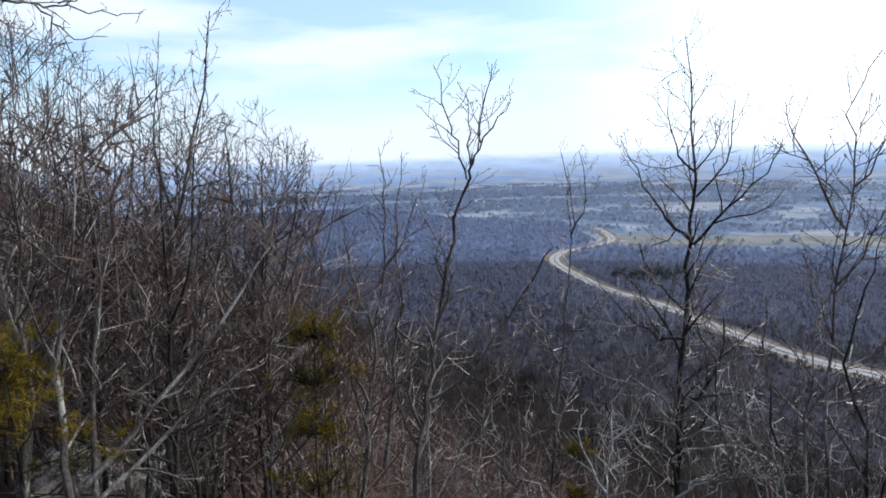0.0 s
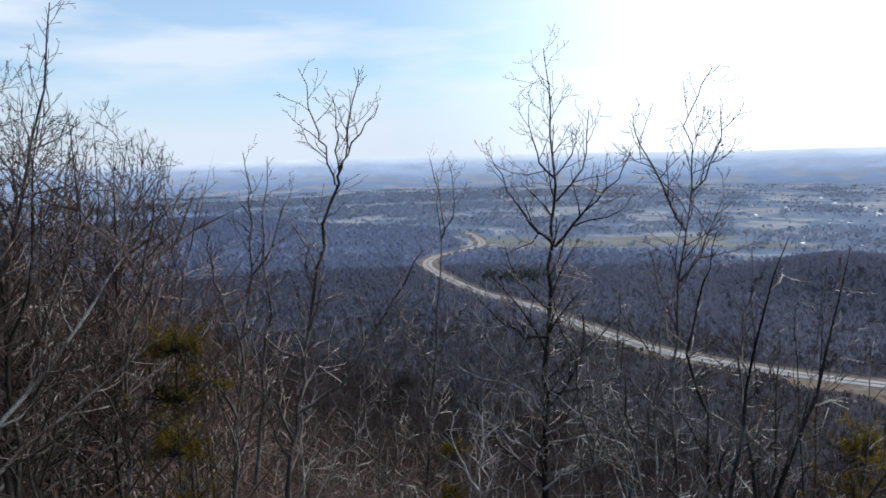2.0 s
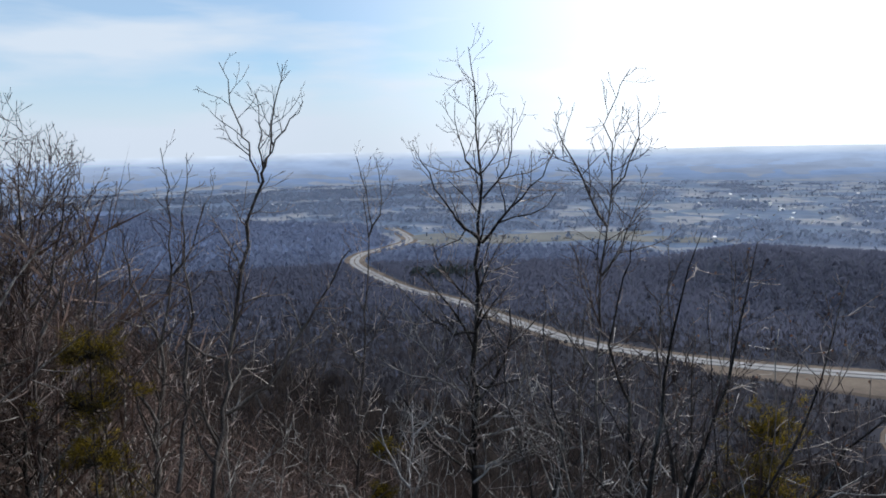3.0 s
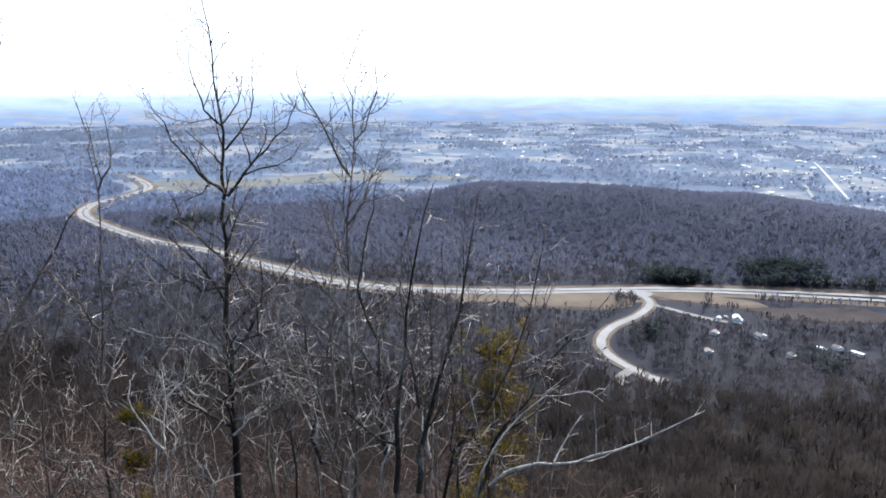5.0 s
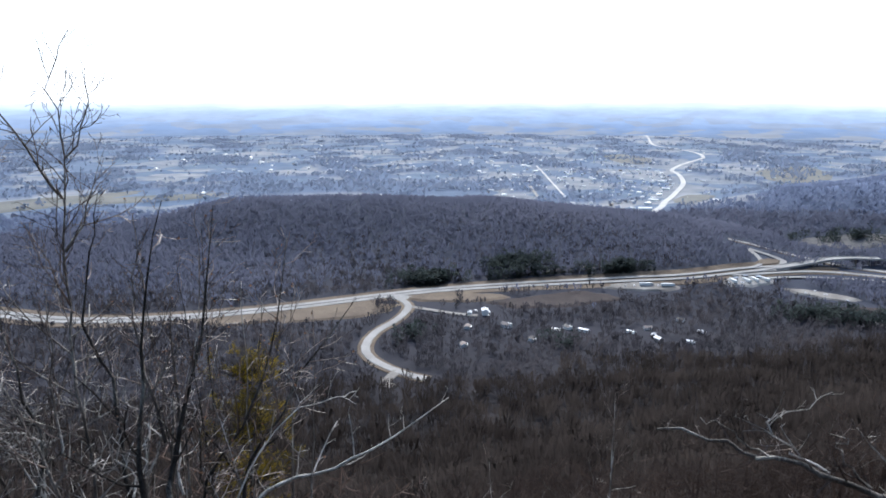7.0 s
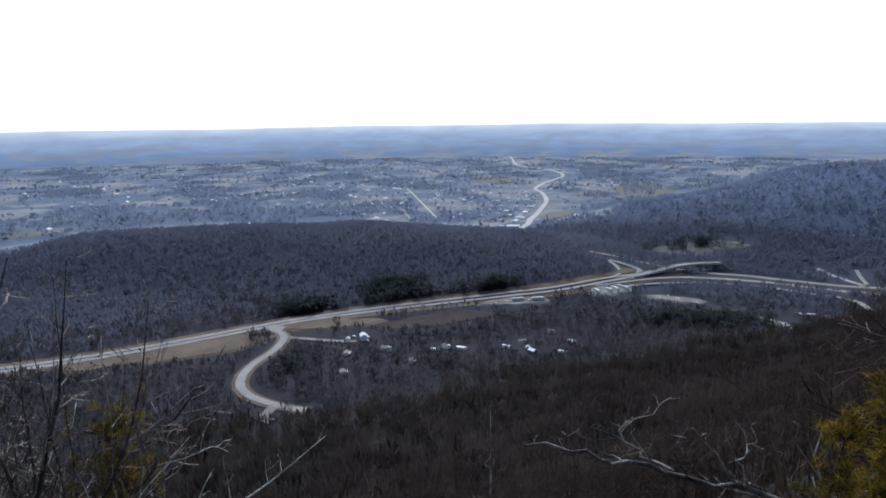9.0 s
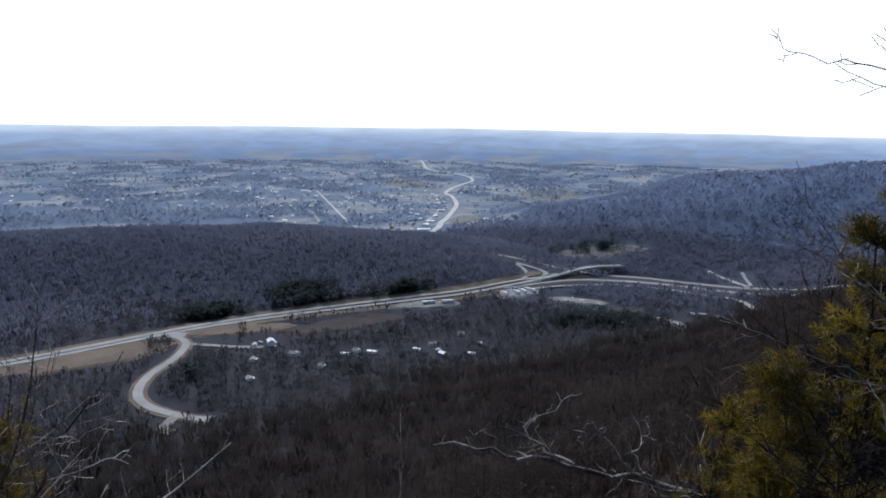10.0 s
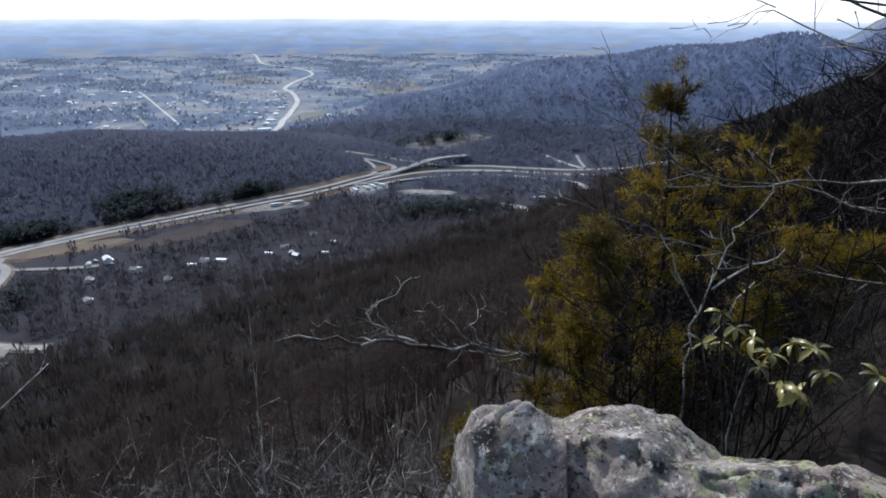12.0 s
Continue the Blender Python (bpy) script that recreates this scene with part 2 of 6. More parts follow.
WHITEWALL = material("white_siding", [(0.7, 0.7, 0.68), (0.82, 0.82, 0.8)], 0.3, 0.6, per_object=0.3)
ROOFS = material("pale_metal_roof", [(0.35, 0.36, 0.38), (0.6, 0.6, 0.62), (0.8, 0.8, 0.8)], 0.2, 0.45, per_object=0.9)
DARKROOF = material("shingle_roof", [(0.1, 0.09, 0.085), (0.2, 0.18, 0.17), (0.3, 0.25, 0.22)], 0.2, 0.8, per_object=0.8)
GLASS = material("window_glass", [(0.03, 0.035, 0.04), (0.06, 0.07, 0.08)], 0.5, 0.1, spec=0.6)
PAINT = material("vehicle_paint", [(0.5, 0.5, 0.5), (0.75, 0.75, 0.75)], 0.2, 0.3, per_object=0.6)
RUBBER = material("tyre_rubber", [(0.02, 0.02, 0.02), (0.04, 0.04, 0.04)], 1.0, 0.8)


def ground_material():
    """Leaf litter on the mountain, scrub in the valley, a patchwork of fields on the plain; haze blue in the far
    colours.
    """
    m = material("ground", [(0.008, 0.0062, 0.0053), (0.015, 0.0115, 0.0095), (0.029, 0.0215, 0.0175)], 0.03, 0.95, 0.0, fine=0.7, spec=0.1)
    n, l = m.node_tree.nodes, m.node_tree.links
    b = n["Principled BSDF"]
    litter = b.inputs["Base Color"].links[0].from_socket
    geo = n.new("ShaderNodeNewGeometry")
    warp = n.new("ShaderNodeTexNoise")
    warp.inputs["Scale"].default_value = 0.006
    l.new(geo.outputs["Position"], warp.inputs["Vector"])
    wv = n.new("ShaderNodeVectorMath")
    wv.operation = "MULTIPLY_ADD"
    wv.inputs[1].default_value = (150, 150, 0)
    l.new(warp.outputs["Color"], wv.inputs[0])
    l.new(geo.outputs["Position"], wv.inputs[2])
    vor = n.new("ShaderNodeTexVoronoi")
    vor.distance = "MANHATTAN"
    vor.inputs["Scale"].default_value = 0.0075
    l.new(wv.outputs["Vector"], vor.inputs["Vector"])
    sep = n.new("ShaderNodeSeparateColor")
    l.new(vor.outputs["Color"], sep.inputs["Color"])
    ramp = n.new("ShaderNodeValToRGB")
    ramp.color_ramp.interpolation = "CONSTANT"
    e = ramp.color_ramp.elements
    # field colours lean to blue, part of the haze painted in
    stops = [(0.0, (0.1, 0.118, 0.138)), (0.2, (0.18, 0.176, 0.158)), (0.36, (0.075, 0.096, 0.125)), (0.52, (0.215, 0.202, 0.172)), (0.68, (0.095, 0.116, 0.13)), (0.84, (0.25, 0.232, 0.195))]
    while len(e) < len(stops):
        e.new(0.5)
    for i, (at, c) in enumerate(stops):
        e[i].position, e[i].color = at, (*c, 1)
    l.new(sep.outputs["Red"], ramp.inputs["Fac"])
    attr = n.new("ShaderNodeAttribute")
    attr.attribute_name = "farmed"
    mix = n.new("ShaderNodeMix")
    mix.data_type = "RGBA"
    l.new(attr.outputs["Fac"], mix.inputs["Factor"])
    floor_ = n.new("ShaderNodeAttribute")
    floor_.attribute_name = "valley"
    pale = n.new("ShaderNodeMix")                  # brush on the valley floor, greyed to match the hazed woods
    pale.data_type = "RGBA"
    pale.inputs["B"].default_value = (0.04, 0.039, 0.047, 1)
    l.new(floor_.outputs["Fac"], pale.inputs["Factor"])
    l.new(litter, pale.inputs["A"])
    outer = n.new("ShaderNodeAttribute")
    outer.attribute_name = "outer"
    wide = n.new("ShaderNodeMix")                  # haze blue painted into the ground of the outer hills
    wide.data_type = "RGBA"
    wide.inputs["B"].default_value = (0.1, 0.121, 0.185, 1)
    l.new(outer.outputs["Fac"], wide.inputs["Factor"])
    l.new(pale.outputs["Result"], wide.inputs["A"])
    l.new(wide.outputs["Result"], mix.inputs["A"])
    wear = n.new("ShaderNodeTexNoise")             # worn and damp places within the fields
    wear.inputs["Scale"].default_value, wear.inputs["Detail"].default_value = 0.02, 6
    l.new(geo.outputs["Position"], wear.inputs["Vector"])
    worn = n.new("ShaderNodeMapRange")
    worn.inputs["From Min"].default_value, worn.inputs["From Max"].default_value = 0.35, 0.65
    worn.inputs["To Min"].default_value, worn.inputs["To Max"].default_value = 0.72, 1.2
    l.new(wear.outputs["Fac"], worn.inputs["Value"])
    tone = n.new("ShaderNodeVectorMath")
    tone.operation = "SCALE"
    l.new(ramp.outputs["Color"], tone.inputs[0])
    l.new(worn.outputs["Result"], tone.inputs["Scale"])
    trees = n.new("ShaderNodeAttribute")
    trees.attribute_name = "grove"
    under = n.new("ShaderNodeMix")                 # ground under the copses, blue-grey with painted haze
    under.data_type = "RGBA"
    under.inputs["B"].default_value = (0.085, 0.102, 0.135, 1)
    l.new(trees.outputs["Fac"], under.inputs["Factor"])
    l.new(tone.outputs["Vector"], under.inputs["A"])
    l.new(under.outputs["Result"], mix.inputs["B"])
    l.new(mix.outputs["Result"], b.inputs["Base Color"])
    # blue sheen imitating haze over the land
    haze_sheen = n.new("ShaderNodeAttribute")
    haze_sheen.attribute_name = "haze_sheen"
    l.new(haze_sheen.outputs["Fac"], b.inputs["Sheen Weight"])
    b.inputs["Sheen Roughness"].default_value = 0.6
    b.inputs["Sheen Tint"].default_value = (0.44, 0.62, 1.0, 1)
    return m


GROUND = ground_material()


# ---- mesh helpers ----
class Build:
    """Collects vertices and faces of one mesh."""

    def __init__(self):
        self.v, self.f = [], []

    def tube(self, path, radii, sides=5, cap=True):
        path = [Vector(p) for p in path]
        base = len(self.v)
        up = Vector((0.31, 0.17, 0.93))
        for i, p in enumerate(path):
            d = (path[min(i + 1, len(path) - 1)] - path[max(i - 1, 0)])
            if d.length < 1e-6:
                d = Vector((0, 0, 1))
            d.normalize()
            a = d.cross(up)
            if a.length < 0.05:
                a = d.cross(Vector((1, 0, 0)))
            a.normalize()
            b = d.cross(a)
            for k in range(sides):
                w = 2 * math.pi * k / sides
                self.v.append(p + (a * math.cos(w) + b * math.sin(w)) * radii[i])
        for i in range(len(path) - 1):
            for k in range(sides):
                q = (k + 1) % sides
                self.f.append((base + i * sides + k, base + i * sides + q, base + (i + 1) * sides + q, base + (i + 1) * sides + k))
        if cap:
            self.f.append(tuple(base + (len(path) - 1) * sides + k for k in range(sides)))

    def box(self, c, s, turn=0.0):
        base = len(self.v)
        ca, sa = math.cos(turn), math.sin(turn)
        for dz in (-0.5, 0.5):
            for dx, dy in ((-0.5, -0.5), (0.5, -0.5), (0.5, 0.5), (-0.5, 0.5)):
                x, y = dx * s[0], dy * s[1]
                self.v.append(Vector((c[0] + x * ca - y * sa, c[1] + x * sa + y * ca, c[2] + dz * s[2])))
        for q in ((3, 2, 1, 0), (4, 5, 6, 7), (0, 1, 5, 4), (1, 2, 6, 5), (2, 3, 7, 6), (3, 0, 4, 7)):
            self.f.append(tuple(base + k for k in q))

    def poly(self, pts):
        base = len(self.v)
        self.v += [Vector(p) for p in pts]
        self.f.append(tuple(range(base, base + len(pts))))

    def mesh(self, name, mat):
        me = bpy.data.meshes.new(name)
        me.from_pydata([tuple(p) for p in self.v], [], self.f)
        me.materials.append(mat)
        return me


def part(name, build, mat, parent=None, label="", smooth=False):
    me = build if isinstance(build, bpy.types.Mesh) else build.mesh(name, mat)
    if smooth:
        me.shade_smooth()
    ob = new(name, me)
    ob.parent = parent
    return tagged(ob, label)


def array_mesh(name, verts, tris, mat):
    me = bpy.data.meshes.new(name)
    verts, tris = np.asarray(verts, np.float32), np.asarray(tris, np.int32)
    me.vertices.add(len(verts))
    me.vertices.foreach_set("co", verts.ravel())
    me.loops.add(tris.size)
    me.loops.foreach_set("vertex_index", tris.ravel())
    me.polygons.add(len(tris))
    me.polygons.foreach_set("loop_start", np.arange(0, tris.size, 3, dtype=np.int32))
    me.polygons.foreach_set("loop_total", np.full(len(tris), 3, np.int32))
    me.update(calc_edges=True)
    me.materials.append(mat)
    return me


def spot(az, el, d):
    """A place seen from the lookout: degrees from north, degrees over the level, metres."""
    a, e = radians(az), radians(el)
    return Vector((math.sin(a) * math.cos(e) * d, math.cos(a) * math.cos(e) * d, EYE + math.sin(e) * d))


# ---- lie of the land ----
PROFILE_S = [-400, -60, -8, -0.2, 0.7, 1.6, 4.0, 8.0, 14, 30, 60, 100, 200, 300, 380, 450, 520]
PROFILE_Z = [300, 214, 198.6, 198.35, 197.4, 196.0, 191.0, 187.0, 183, 172, 148, 119, 62, 24, 8, 2, 0]
# ridges: two ends (x, y, height) and half width
RIDGES = [((765, 800, 35), (880, 470, 44), 260), ((880, 470, 44), (905, 235, 34), 300),
          ((1210, 130, 26), (1330, -60, 54), 300), ((1330, -60, 54), (1500, -330, 106), 420), ((1500, -330, 106), (1560, -800, 152), 520)]


def land(x, y):
    """Height of the ground, for arrays."""
    x, y = np.asarray(x, float), np.asarray(y, float)
    s = (x + y) * 0.70711
    u = (x - y) * 0.70711
    bend = 10 * np.sin(u / 55.0) + 6 * np.sin(u / 23.0 + 1.3)
    sl = s + bend * np.clip((s - 20) / 80, 0, 1) - np.clip(np.abs(u) - 500, 0, None) * 0.25
    z = np.interp(sl, PROFILE_S, PROFILE_Z)
    z = z + np.clip((s - 3) / 30, 0, 1) * np.clip((480 - s) / 100, 0, 1) * (1.6 * np.sin(x / 9.0 + y / 17.0) + 1.2 * np.sin(y / 7.0 - x / 21.0))
    for (x0, y0, h0), (x1, y1, h1), w in RIDGES:
        dx, dy = x1 - x0, y1 - y0
        t = np.clip(((x - x0) * dx + (y - y0) * dy) / (dx * dx + dy * dy), 0, 1)
        d = np.hypot(x - x0 - t * dx, y - y0 - t * dy)
        z = np.maximum(z, (h0 + t * (h1 - h0)) * np.cos(np.clip(d / w, 0, 1) * math.pi / 2) ** 2 * (1 + 0.05 * np.sin(x / 60) * np.sin(y / 47)))
    return z


def height(x, y):
    return float(land(x, y))


def segment_distance(x, y, pts):
    best = np.full(np.shape(x), 1e9)
    for (x0, y0), (x1, y1) in zip(pts[:-1], pts[1:]):
        dx, dy = x1 - x0, y1 - y0
        t = np.clip(((x - x0) * dx + (y - y0) * dy) / max(1e-6, dx * dx + dy * dy), 0, 1)
        best = np.minimum(best, np.hypot(x - x0 - t * dx, y - y0 - t * dy))
    return best


def smooth_line(pts, step=12.0):
    """A Catmull-Rom line through the points."""
    pts = [np.array(p, float) for p in pts]
    full = [2 * pts[0] - pts[1], *pts, 2 * pts[-1] - pts[-2]]
    out = []
    for a, b, c, d in zip(full[:-3], full[1:-2], full[2:-1], full[3:]):
        n = max(2, int(np.linalg.norm(c - b) / step))
        for k in range(n):
            t = k / n
            out.append(0.5 * (2 * b + (c - a) * t + (2 * a - 5 * b + 4 * c - d) * t * t + (3 * b - a - 3 * c + d) * t ** 3))
    out.append(pts[-1])
    return [tuple(p) for p in out]


HIGHWAY = smooth_line([(366, 1660), (356, 1430), (300, 1335), (222, 1260), (190, 1172), (196, 1060), (222, 915), (262, 815), (296, 680), (325, 590), (380, 517), (453, 453), (551, 385), (596, 347), (634, 302), (668, 250), (699, 199), (732, 149), (762, 117), (788, 95), (824, 64), (842, 51)])
THROUGH = smooth_line([(905, 122), (911, 96), (911, 64), (914, 23), (915, -5), (920, -35), (922, -65), (917, -95), (903, -137), (882, -197), (852, -290), (815, -390)])
EASTROAD = smooth_line([(772, 98), (786, 83), (814, 57), (851, 25), (880, -10), (892, -42), (894, -62), (890, -95), (877, -133), (852, -185), (820, -255), (785, -350)])
SIDEROAD = smooth_line([(543, 379), (534, 371), (520, 353), (483, 340), (443, 336), (412, 323), (392, 302), (379, 267), (379, 241)])
LOOP = smooth_line([(880, 98), (876, 73), (865, 54), (838, 57), (806, 74), (786, 90)])
INNER = smooth_line([(876, 93), (856, 81), (838, 75), (818, 78), (796, 92)], 6)
OFFRAMP = smooth_line([(985, -163), (955, -174), (930, -184), (888, -199)])
SPUR = smooth_line([(990, -211), (940, -206), (893, -203)])
BACKROAD = smooth_line([(765, 80), (790, 61), (820, 31), (844, 1), (863, -28), (867, -63), (862, -90), (836, -135), (808, -166), (762, -173), (728, -171)])
TOWNSTREET = smooth_line([(1440, 636), (1350, 585), (1271, 541)], 30)
YARD = smooth_line([(379, 268), (366, 266), (356, 263), (354, 254)], 6)
TOWNROAD = smooth_line([(1134, 275), (1196, 274), (1290, 290), (1479, 313), (1664, 336), (1853, 388), (1946, 427), (2134, 440), (2350, 430), (2440, 434), (2610, 486), (2790, 600), (2970, 735), (3490, 894), (3786, 994)], 30)
TOWNLANE = smooth_line([(1859, 800), (1730, 727), (1508, 606), (1321, 504)], 30)
DRIVE = smooth_line([(520, 351), (522, 325), (524, 303), (530, 282)])
ALL_ROADS = [(HIGHWAY, 24), (EASTROAD, 20), (THROUGH, 12), (SIDEROAD, 9), (LOOP, 9), (INNER, 7), (OFFRAMP, 9), (SPUR, 6), (BACKROAD, 7), (TOWNSTREET, 8), (YARD, 7), (TOWNROAD, 28), (TOWNLANE, 10), (DRIVE, 8)]


def farmed(x, y):
    """1 on the open plain, 0 in the woods."""
    x, y = np.asarray(x, float), np.asarray(y, float)
    r, a = np.hypot(x, y), np.degrees(np.arctan2(x, y))
    edge = np.interp(a, [-60, -12, 0, 10, 13, 30, 38, 41, 70, 76, 84, 90, 97, 105, 140], [3300, 2700, 1950, 1750, 1330, 1290, 1150, 1230, 1230, 1150, 1250, 1800, 2150, 2700, 3500])
    return np.clip((r - edge) / 60, 0, 1)


BELTS = [(1085, 1180, 330, 75, -0.84), (1370, 755, 230, 95, -0.75), (1250, 1010, 160, 60, -0.9), (2150, 150, 300, 60, 0.12), (2600, 330, 240, 70, 0.2), (700, 1500, 260, 60, -0.2), (0, 2350, 800, 230, 0.05), (300, 2950, 1200, 260, 0.0), (560, 1800, 330, 110, -0.3), (900, 2300, 420, 120, -0.5), (1250, 2700, 500, 120, -0.5)]


def grove(x, y):
    """1 where woods stand on the plain, 0 on its fields."""
    x, y = np.asarray(x, float), np.asarray(y, float)
    g = np.sin(x / 130 + 1.7 * np.sin(y / 190 + 0.4)) * np.sin(y / 105 + 1.4 * np.sin(x / 210)) + 0.5 * np.sin(x / 61 - y / 74) + 0.35 * np.sin(x / 37 + y / 31 + 2)
    mask = g > 0.5
    mask &= segment_distance(x, y, TOWNROAD) > 70
    for cx, cy, rx, ry, turn in BELTS:
        c, q = math.cos(turn), math.sin(turn)
        u, v = (x - cx) * c + (y - cy) * q, (y - cy) * c - (x - cx) * q
        mask |= (u / rx) ** 2 + (v / ry) ** 2 < 1 + 0.25 * np.sin(x / 40) * np.sin(y / 33)
    return mask & (farmed(x, y) > 0.5)


# the ground: one sheet in rings round the lookout
RINGS = np.concatenate([[0.0], np.geomspace(0.8, 4900, 190)])
BEARINGS = np.radians(np.concatenate([np.arange(-60, 140, 1.0), np.arange(140, 300, 8)]))
gr, ga = np.meshgrid(RINGS, BEARINGS, indexing="ij")
gx, gy = gr * np.sin(ga), gr * np.cos(ga)
gz = land(gx, gy)
nb = len(BEARINGS)
gi = np.arange(len(RINGS) - 1)[:, None] * nb
gj = np.arange(nb)[None, :]
gk = (gj + 1) % nb
quads = np.stack([gi + gj, gi + nb + gj, gi + nb + gk, gi + gk], -1).reshape(-1, 4)
gtri = np.concatenate([quads[:, [0, 2, 1]], quads[:, [0, 3, 2]]])
gtri = gtri[~((gtri < nb).sum(1) > 1)]            # no slivers at the centre
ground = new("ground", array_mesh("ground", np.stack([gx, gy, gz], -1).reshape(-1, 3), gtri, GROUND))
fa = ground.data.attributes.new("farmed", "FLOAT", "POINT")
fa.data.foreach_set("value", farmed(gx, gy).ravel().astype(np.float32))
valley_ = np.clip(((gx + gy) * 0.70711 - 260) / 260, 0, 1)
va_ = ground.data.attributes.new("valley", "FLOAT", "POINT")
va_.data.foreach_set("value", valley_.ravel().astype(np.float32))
# sheen weight rises with distance, in place of haze
gs_ = ground.data.attributes.new("haze_sheen", "FLOAT", "POINT")
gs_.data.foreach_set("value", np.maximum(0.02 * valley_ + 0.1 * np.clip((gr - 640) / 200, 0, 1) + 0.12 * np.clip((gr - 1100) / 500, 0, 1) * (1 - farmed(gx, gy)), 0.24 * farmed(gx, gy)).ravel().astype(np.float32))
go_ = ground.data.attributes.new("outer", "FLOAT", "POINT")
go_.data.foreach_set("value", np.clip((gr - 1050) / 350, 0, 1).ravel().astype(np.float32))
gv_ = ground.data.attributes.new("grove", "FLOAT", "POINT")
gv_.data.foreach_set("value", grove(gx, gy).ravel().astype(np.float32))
ground.data.shade_smooth()
ground.data.flip_normals()
tagged(ground, "mountain slope of leaf litter falling to a wide winter valley", "ground", kind="structure")


# the backdrop of distance: low rolling country that climbs to the skyline, glowing with painted haze
def far_material():
    m = bpy.data.materials.new("hazy_distance")
    m.use_nodes = True
    n, l = m.node_tree.nodes, m.node_tree.links
    n.clear()
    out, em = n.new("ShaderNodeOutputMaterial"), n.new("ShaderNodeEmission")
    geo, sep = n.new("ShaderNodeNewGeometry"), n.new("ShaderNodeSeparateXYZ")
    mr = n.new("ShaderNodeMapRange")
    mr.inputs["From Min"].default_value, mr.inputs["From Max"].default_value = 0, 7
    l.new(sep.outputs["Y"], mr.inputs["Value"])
    ns = n.new("ShaderNodeTexNoise")
    ns.inputs["Scale"].default_value, ns.inputs["Detail"].default_value, ns.inputs["Roughness"].default_value = 1.0, 6, 0.6
    lie = n.new("ShaderNodeAttribute")
    lie.attribute_name = "lie"
    l.new(lie.outputs["Vector"], ns.inputs["Vector"])
    l.new(lie.outputs["Vector"], sep.inputs["Vector"])
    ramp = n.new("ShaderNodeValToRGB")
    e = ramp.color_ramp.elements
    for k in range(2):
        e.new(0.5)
    # glow colours carry the haze, paling towards the skyline
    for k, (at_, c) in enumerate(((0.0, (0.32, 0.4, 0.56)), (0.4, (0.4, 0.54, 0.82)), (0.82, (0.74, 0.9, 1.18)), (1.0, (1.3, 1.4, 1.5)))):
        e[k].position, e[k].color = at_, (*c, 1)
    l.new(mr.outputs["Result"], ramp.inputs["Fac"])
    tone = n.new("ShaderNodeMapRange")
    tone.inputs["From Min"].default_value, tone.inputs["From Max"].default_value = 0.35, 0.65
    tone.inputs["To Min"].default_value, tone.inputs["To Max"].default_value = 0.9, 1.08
    l.new(ns.outputs["Fac"], tone.inputs["Value"])
    cells = n.new("ShaderNodeTexVoronoi")           # pastures among the woods, fewer and fainter far out as in haze
    cells.inputs["Scale"].default_value = 1.3
    bent = n.new("ShaderNodeVectorMath")
    bent.operation = "MULTIPLY_ADD"
    bent.inputs[1].default_value = (0.9, 0.9, 0)
    l.new(ns.outputs["Color"], bent.inputs[0])
    l.new(lie.outputs["Vector"], bent.inputs[2])
    l.new(bent.outputs["Vector"], cells.inputs["Vector"])
    cs = n.new("ShaderNodeSeparateColor")
    l.new(cells.outputs["Color"], cs.inputs["Color"])
    open_ = n.new("ShaderNodeMapRange")
    open_.inputs["From Min"].default_value, open_.inputs["From Max"].default_value = 0.52, 0.75
    l.new(cs.outputs["Red"], open_.inputs["Value"])
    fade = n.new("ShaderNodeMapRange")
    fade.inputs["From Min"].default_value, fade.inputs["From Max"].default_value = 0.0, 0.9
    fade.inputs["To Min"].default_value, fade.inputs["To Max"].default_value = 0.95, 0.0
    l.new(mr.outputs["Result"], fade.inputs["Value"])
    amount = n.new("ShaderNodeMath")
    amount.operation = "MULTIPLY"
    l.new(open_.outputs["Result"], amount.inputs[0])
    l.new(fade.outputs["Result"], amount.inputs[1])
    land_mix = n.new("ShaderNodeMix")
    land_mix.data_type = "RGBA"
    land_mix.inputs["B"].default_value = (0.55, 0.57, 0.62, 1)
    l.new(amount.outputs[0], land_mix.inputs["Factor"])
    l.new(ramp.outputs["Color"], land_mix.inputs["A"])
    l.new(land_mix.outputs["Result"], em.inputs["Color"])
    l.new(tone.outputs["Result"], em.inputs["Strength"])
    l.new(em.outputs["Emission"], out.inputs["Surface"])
    return m


br_, ba_ = np.meshgrid(np.linspace(3650, 4850, 60), np.radians(np.arange(-70, 150.1, 0.5)), indexing="ij")
bf = (br_ - 3650) / 1200
bz = -3 + bf * (1 - bf) * 26 * (0.4 + 0.5 * np.sin(ba_ * 9 + br_ / 200) + 0.4 * np.sin(ba_ * 21 - br_ / 110)) + bf ** 1.9 * (170 + 6 * np.sin(ba_ * 5 + 1.2) + 2.5 * np.sin(ba_ * 19) + np.sin(ba_ * 47) + 45 * np.exp(-((ba_ + 0.42) / 0.1) ** 2))
bn = br_.shape[1]
bi = (np.arange(59)[:, None] * bn + np.arange(bn - 1)[None, :]).ravel()
btri = np.concatenate([np.stack([bi, bi + 1, bi + bn], -1), np.stack([bi + 1, bi + bn + 1, bi + bn], -1)])
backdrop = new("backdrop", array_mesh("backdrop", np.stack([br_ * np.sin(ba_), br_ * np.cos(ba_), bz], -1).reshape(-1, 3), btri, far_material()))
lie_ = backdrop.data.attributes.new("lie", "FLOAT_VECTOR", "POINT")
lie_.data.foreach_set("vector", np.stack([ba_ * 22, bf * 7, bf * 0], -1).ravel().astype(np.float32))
backdrop.data.shade_smooth()
tagged(backdrop, "hazy blue country rolling away to the horizon", "backdrop", kind="structure")


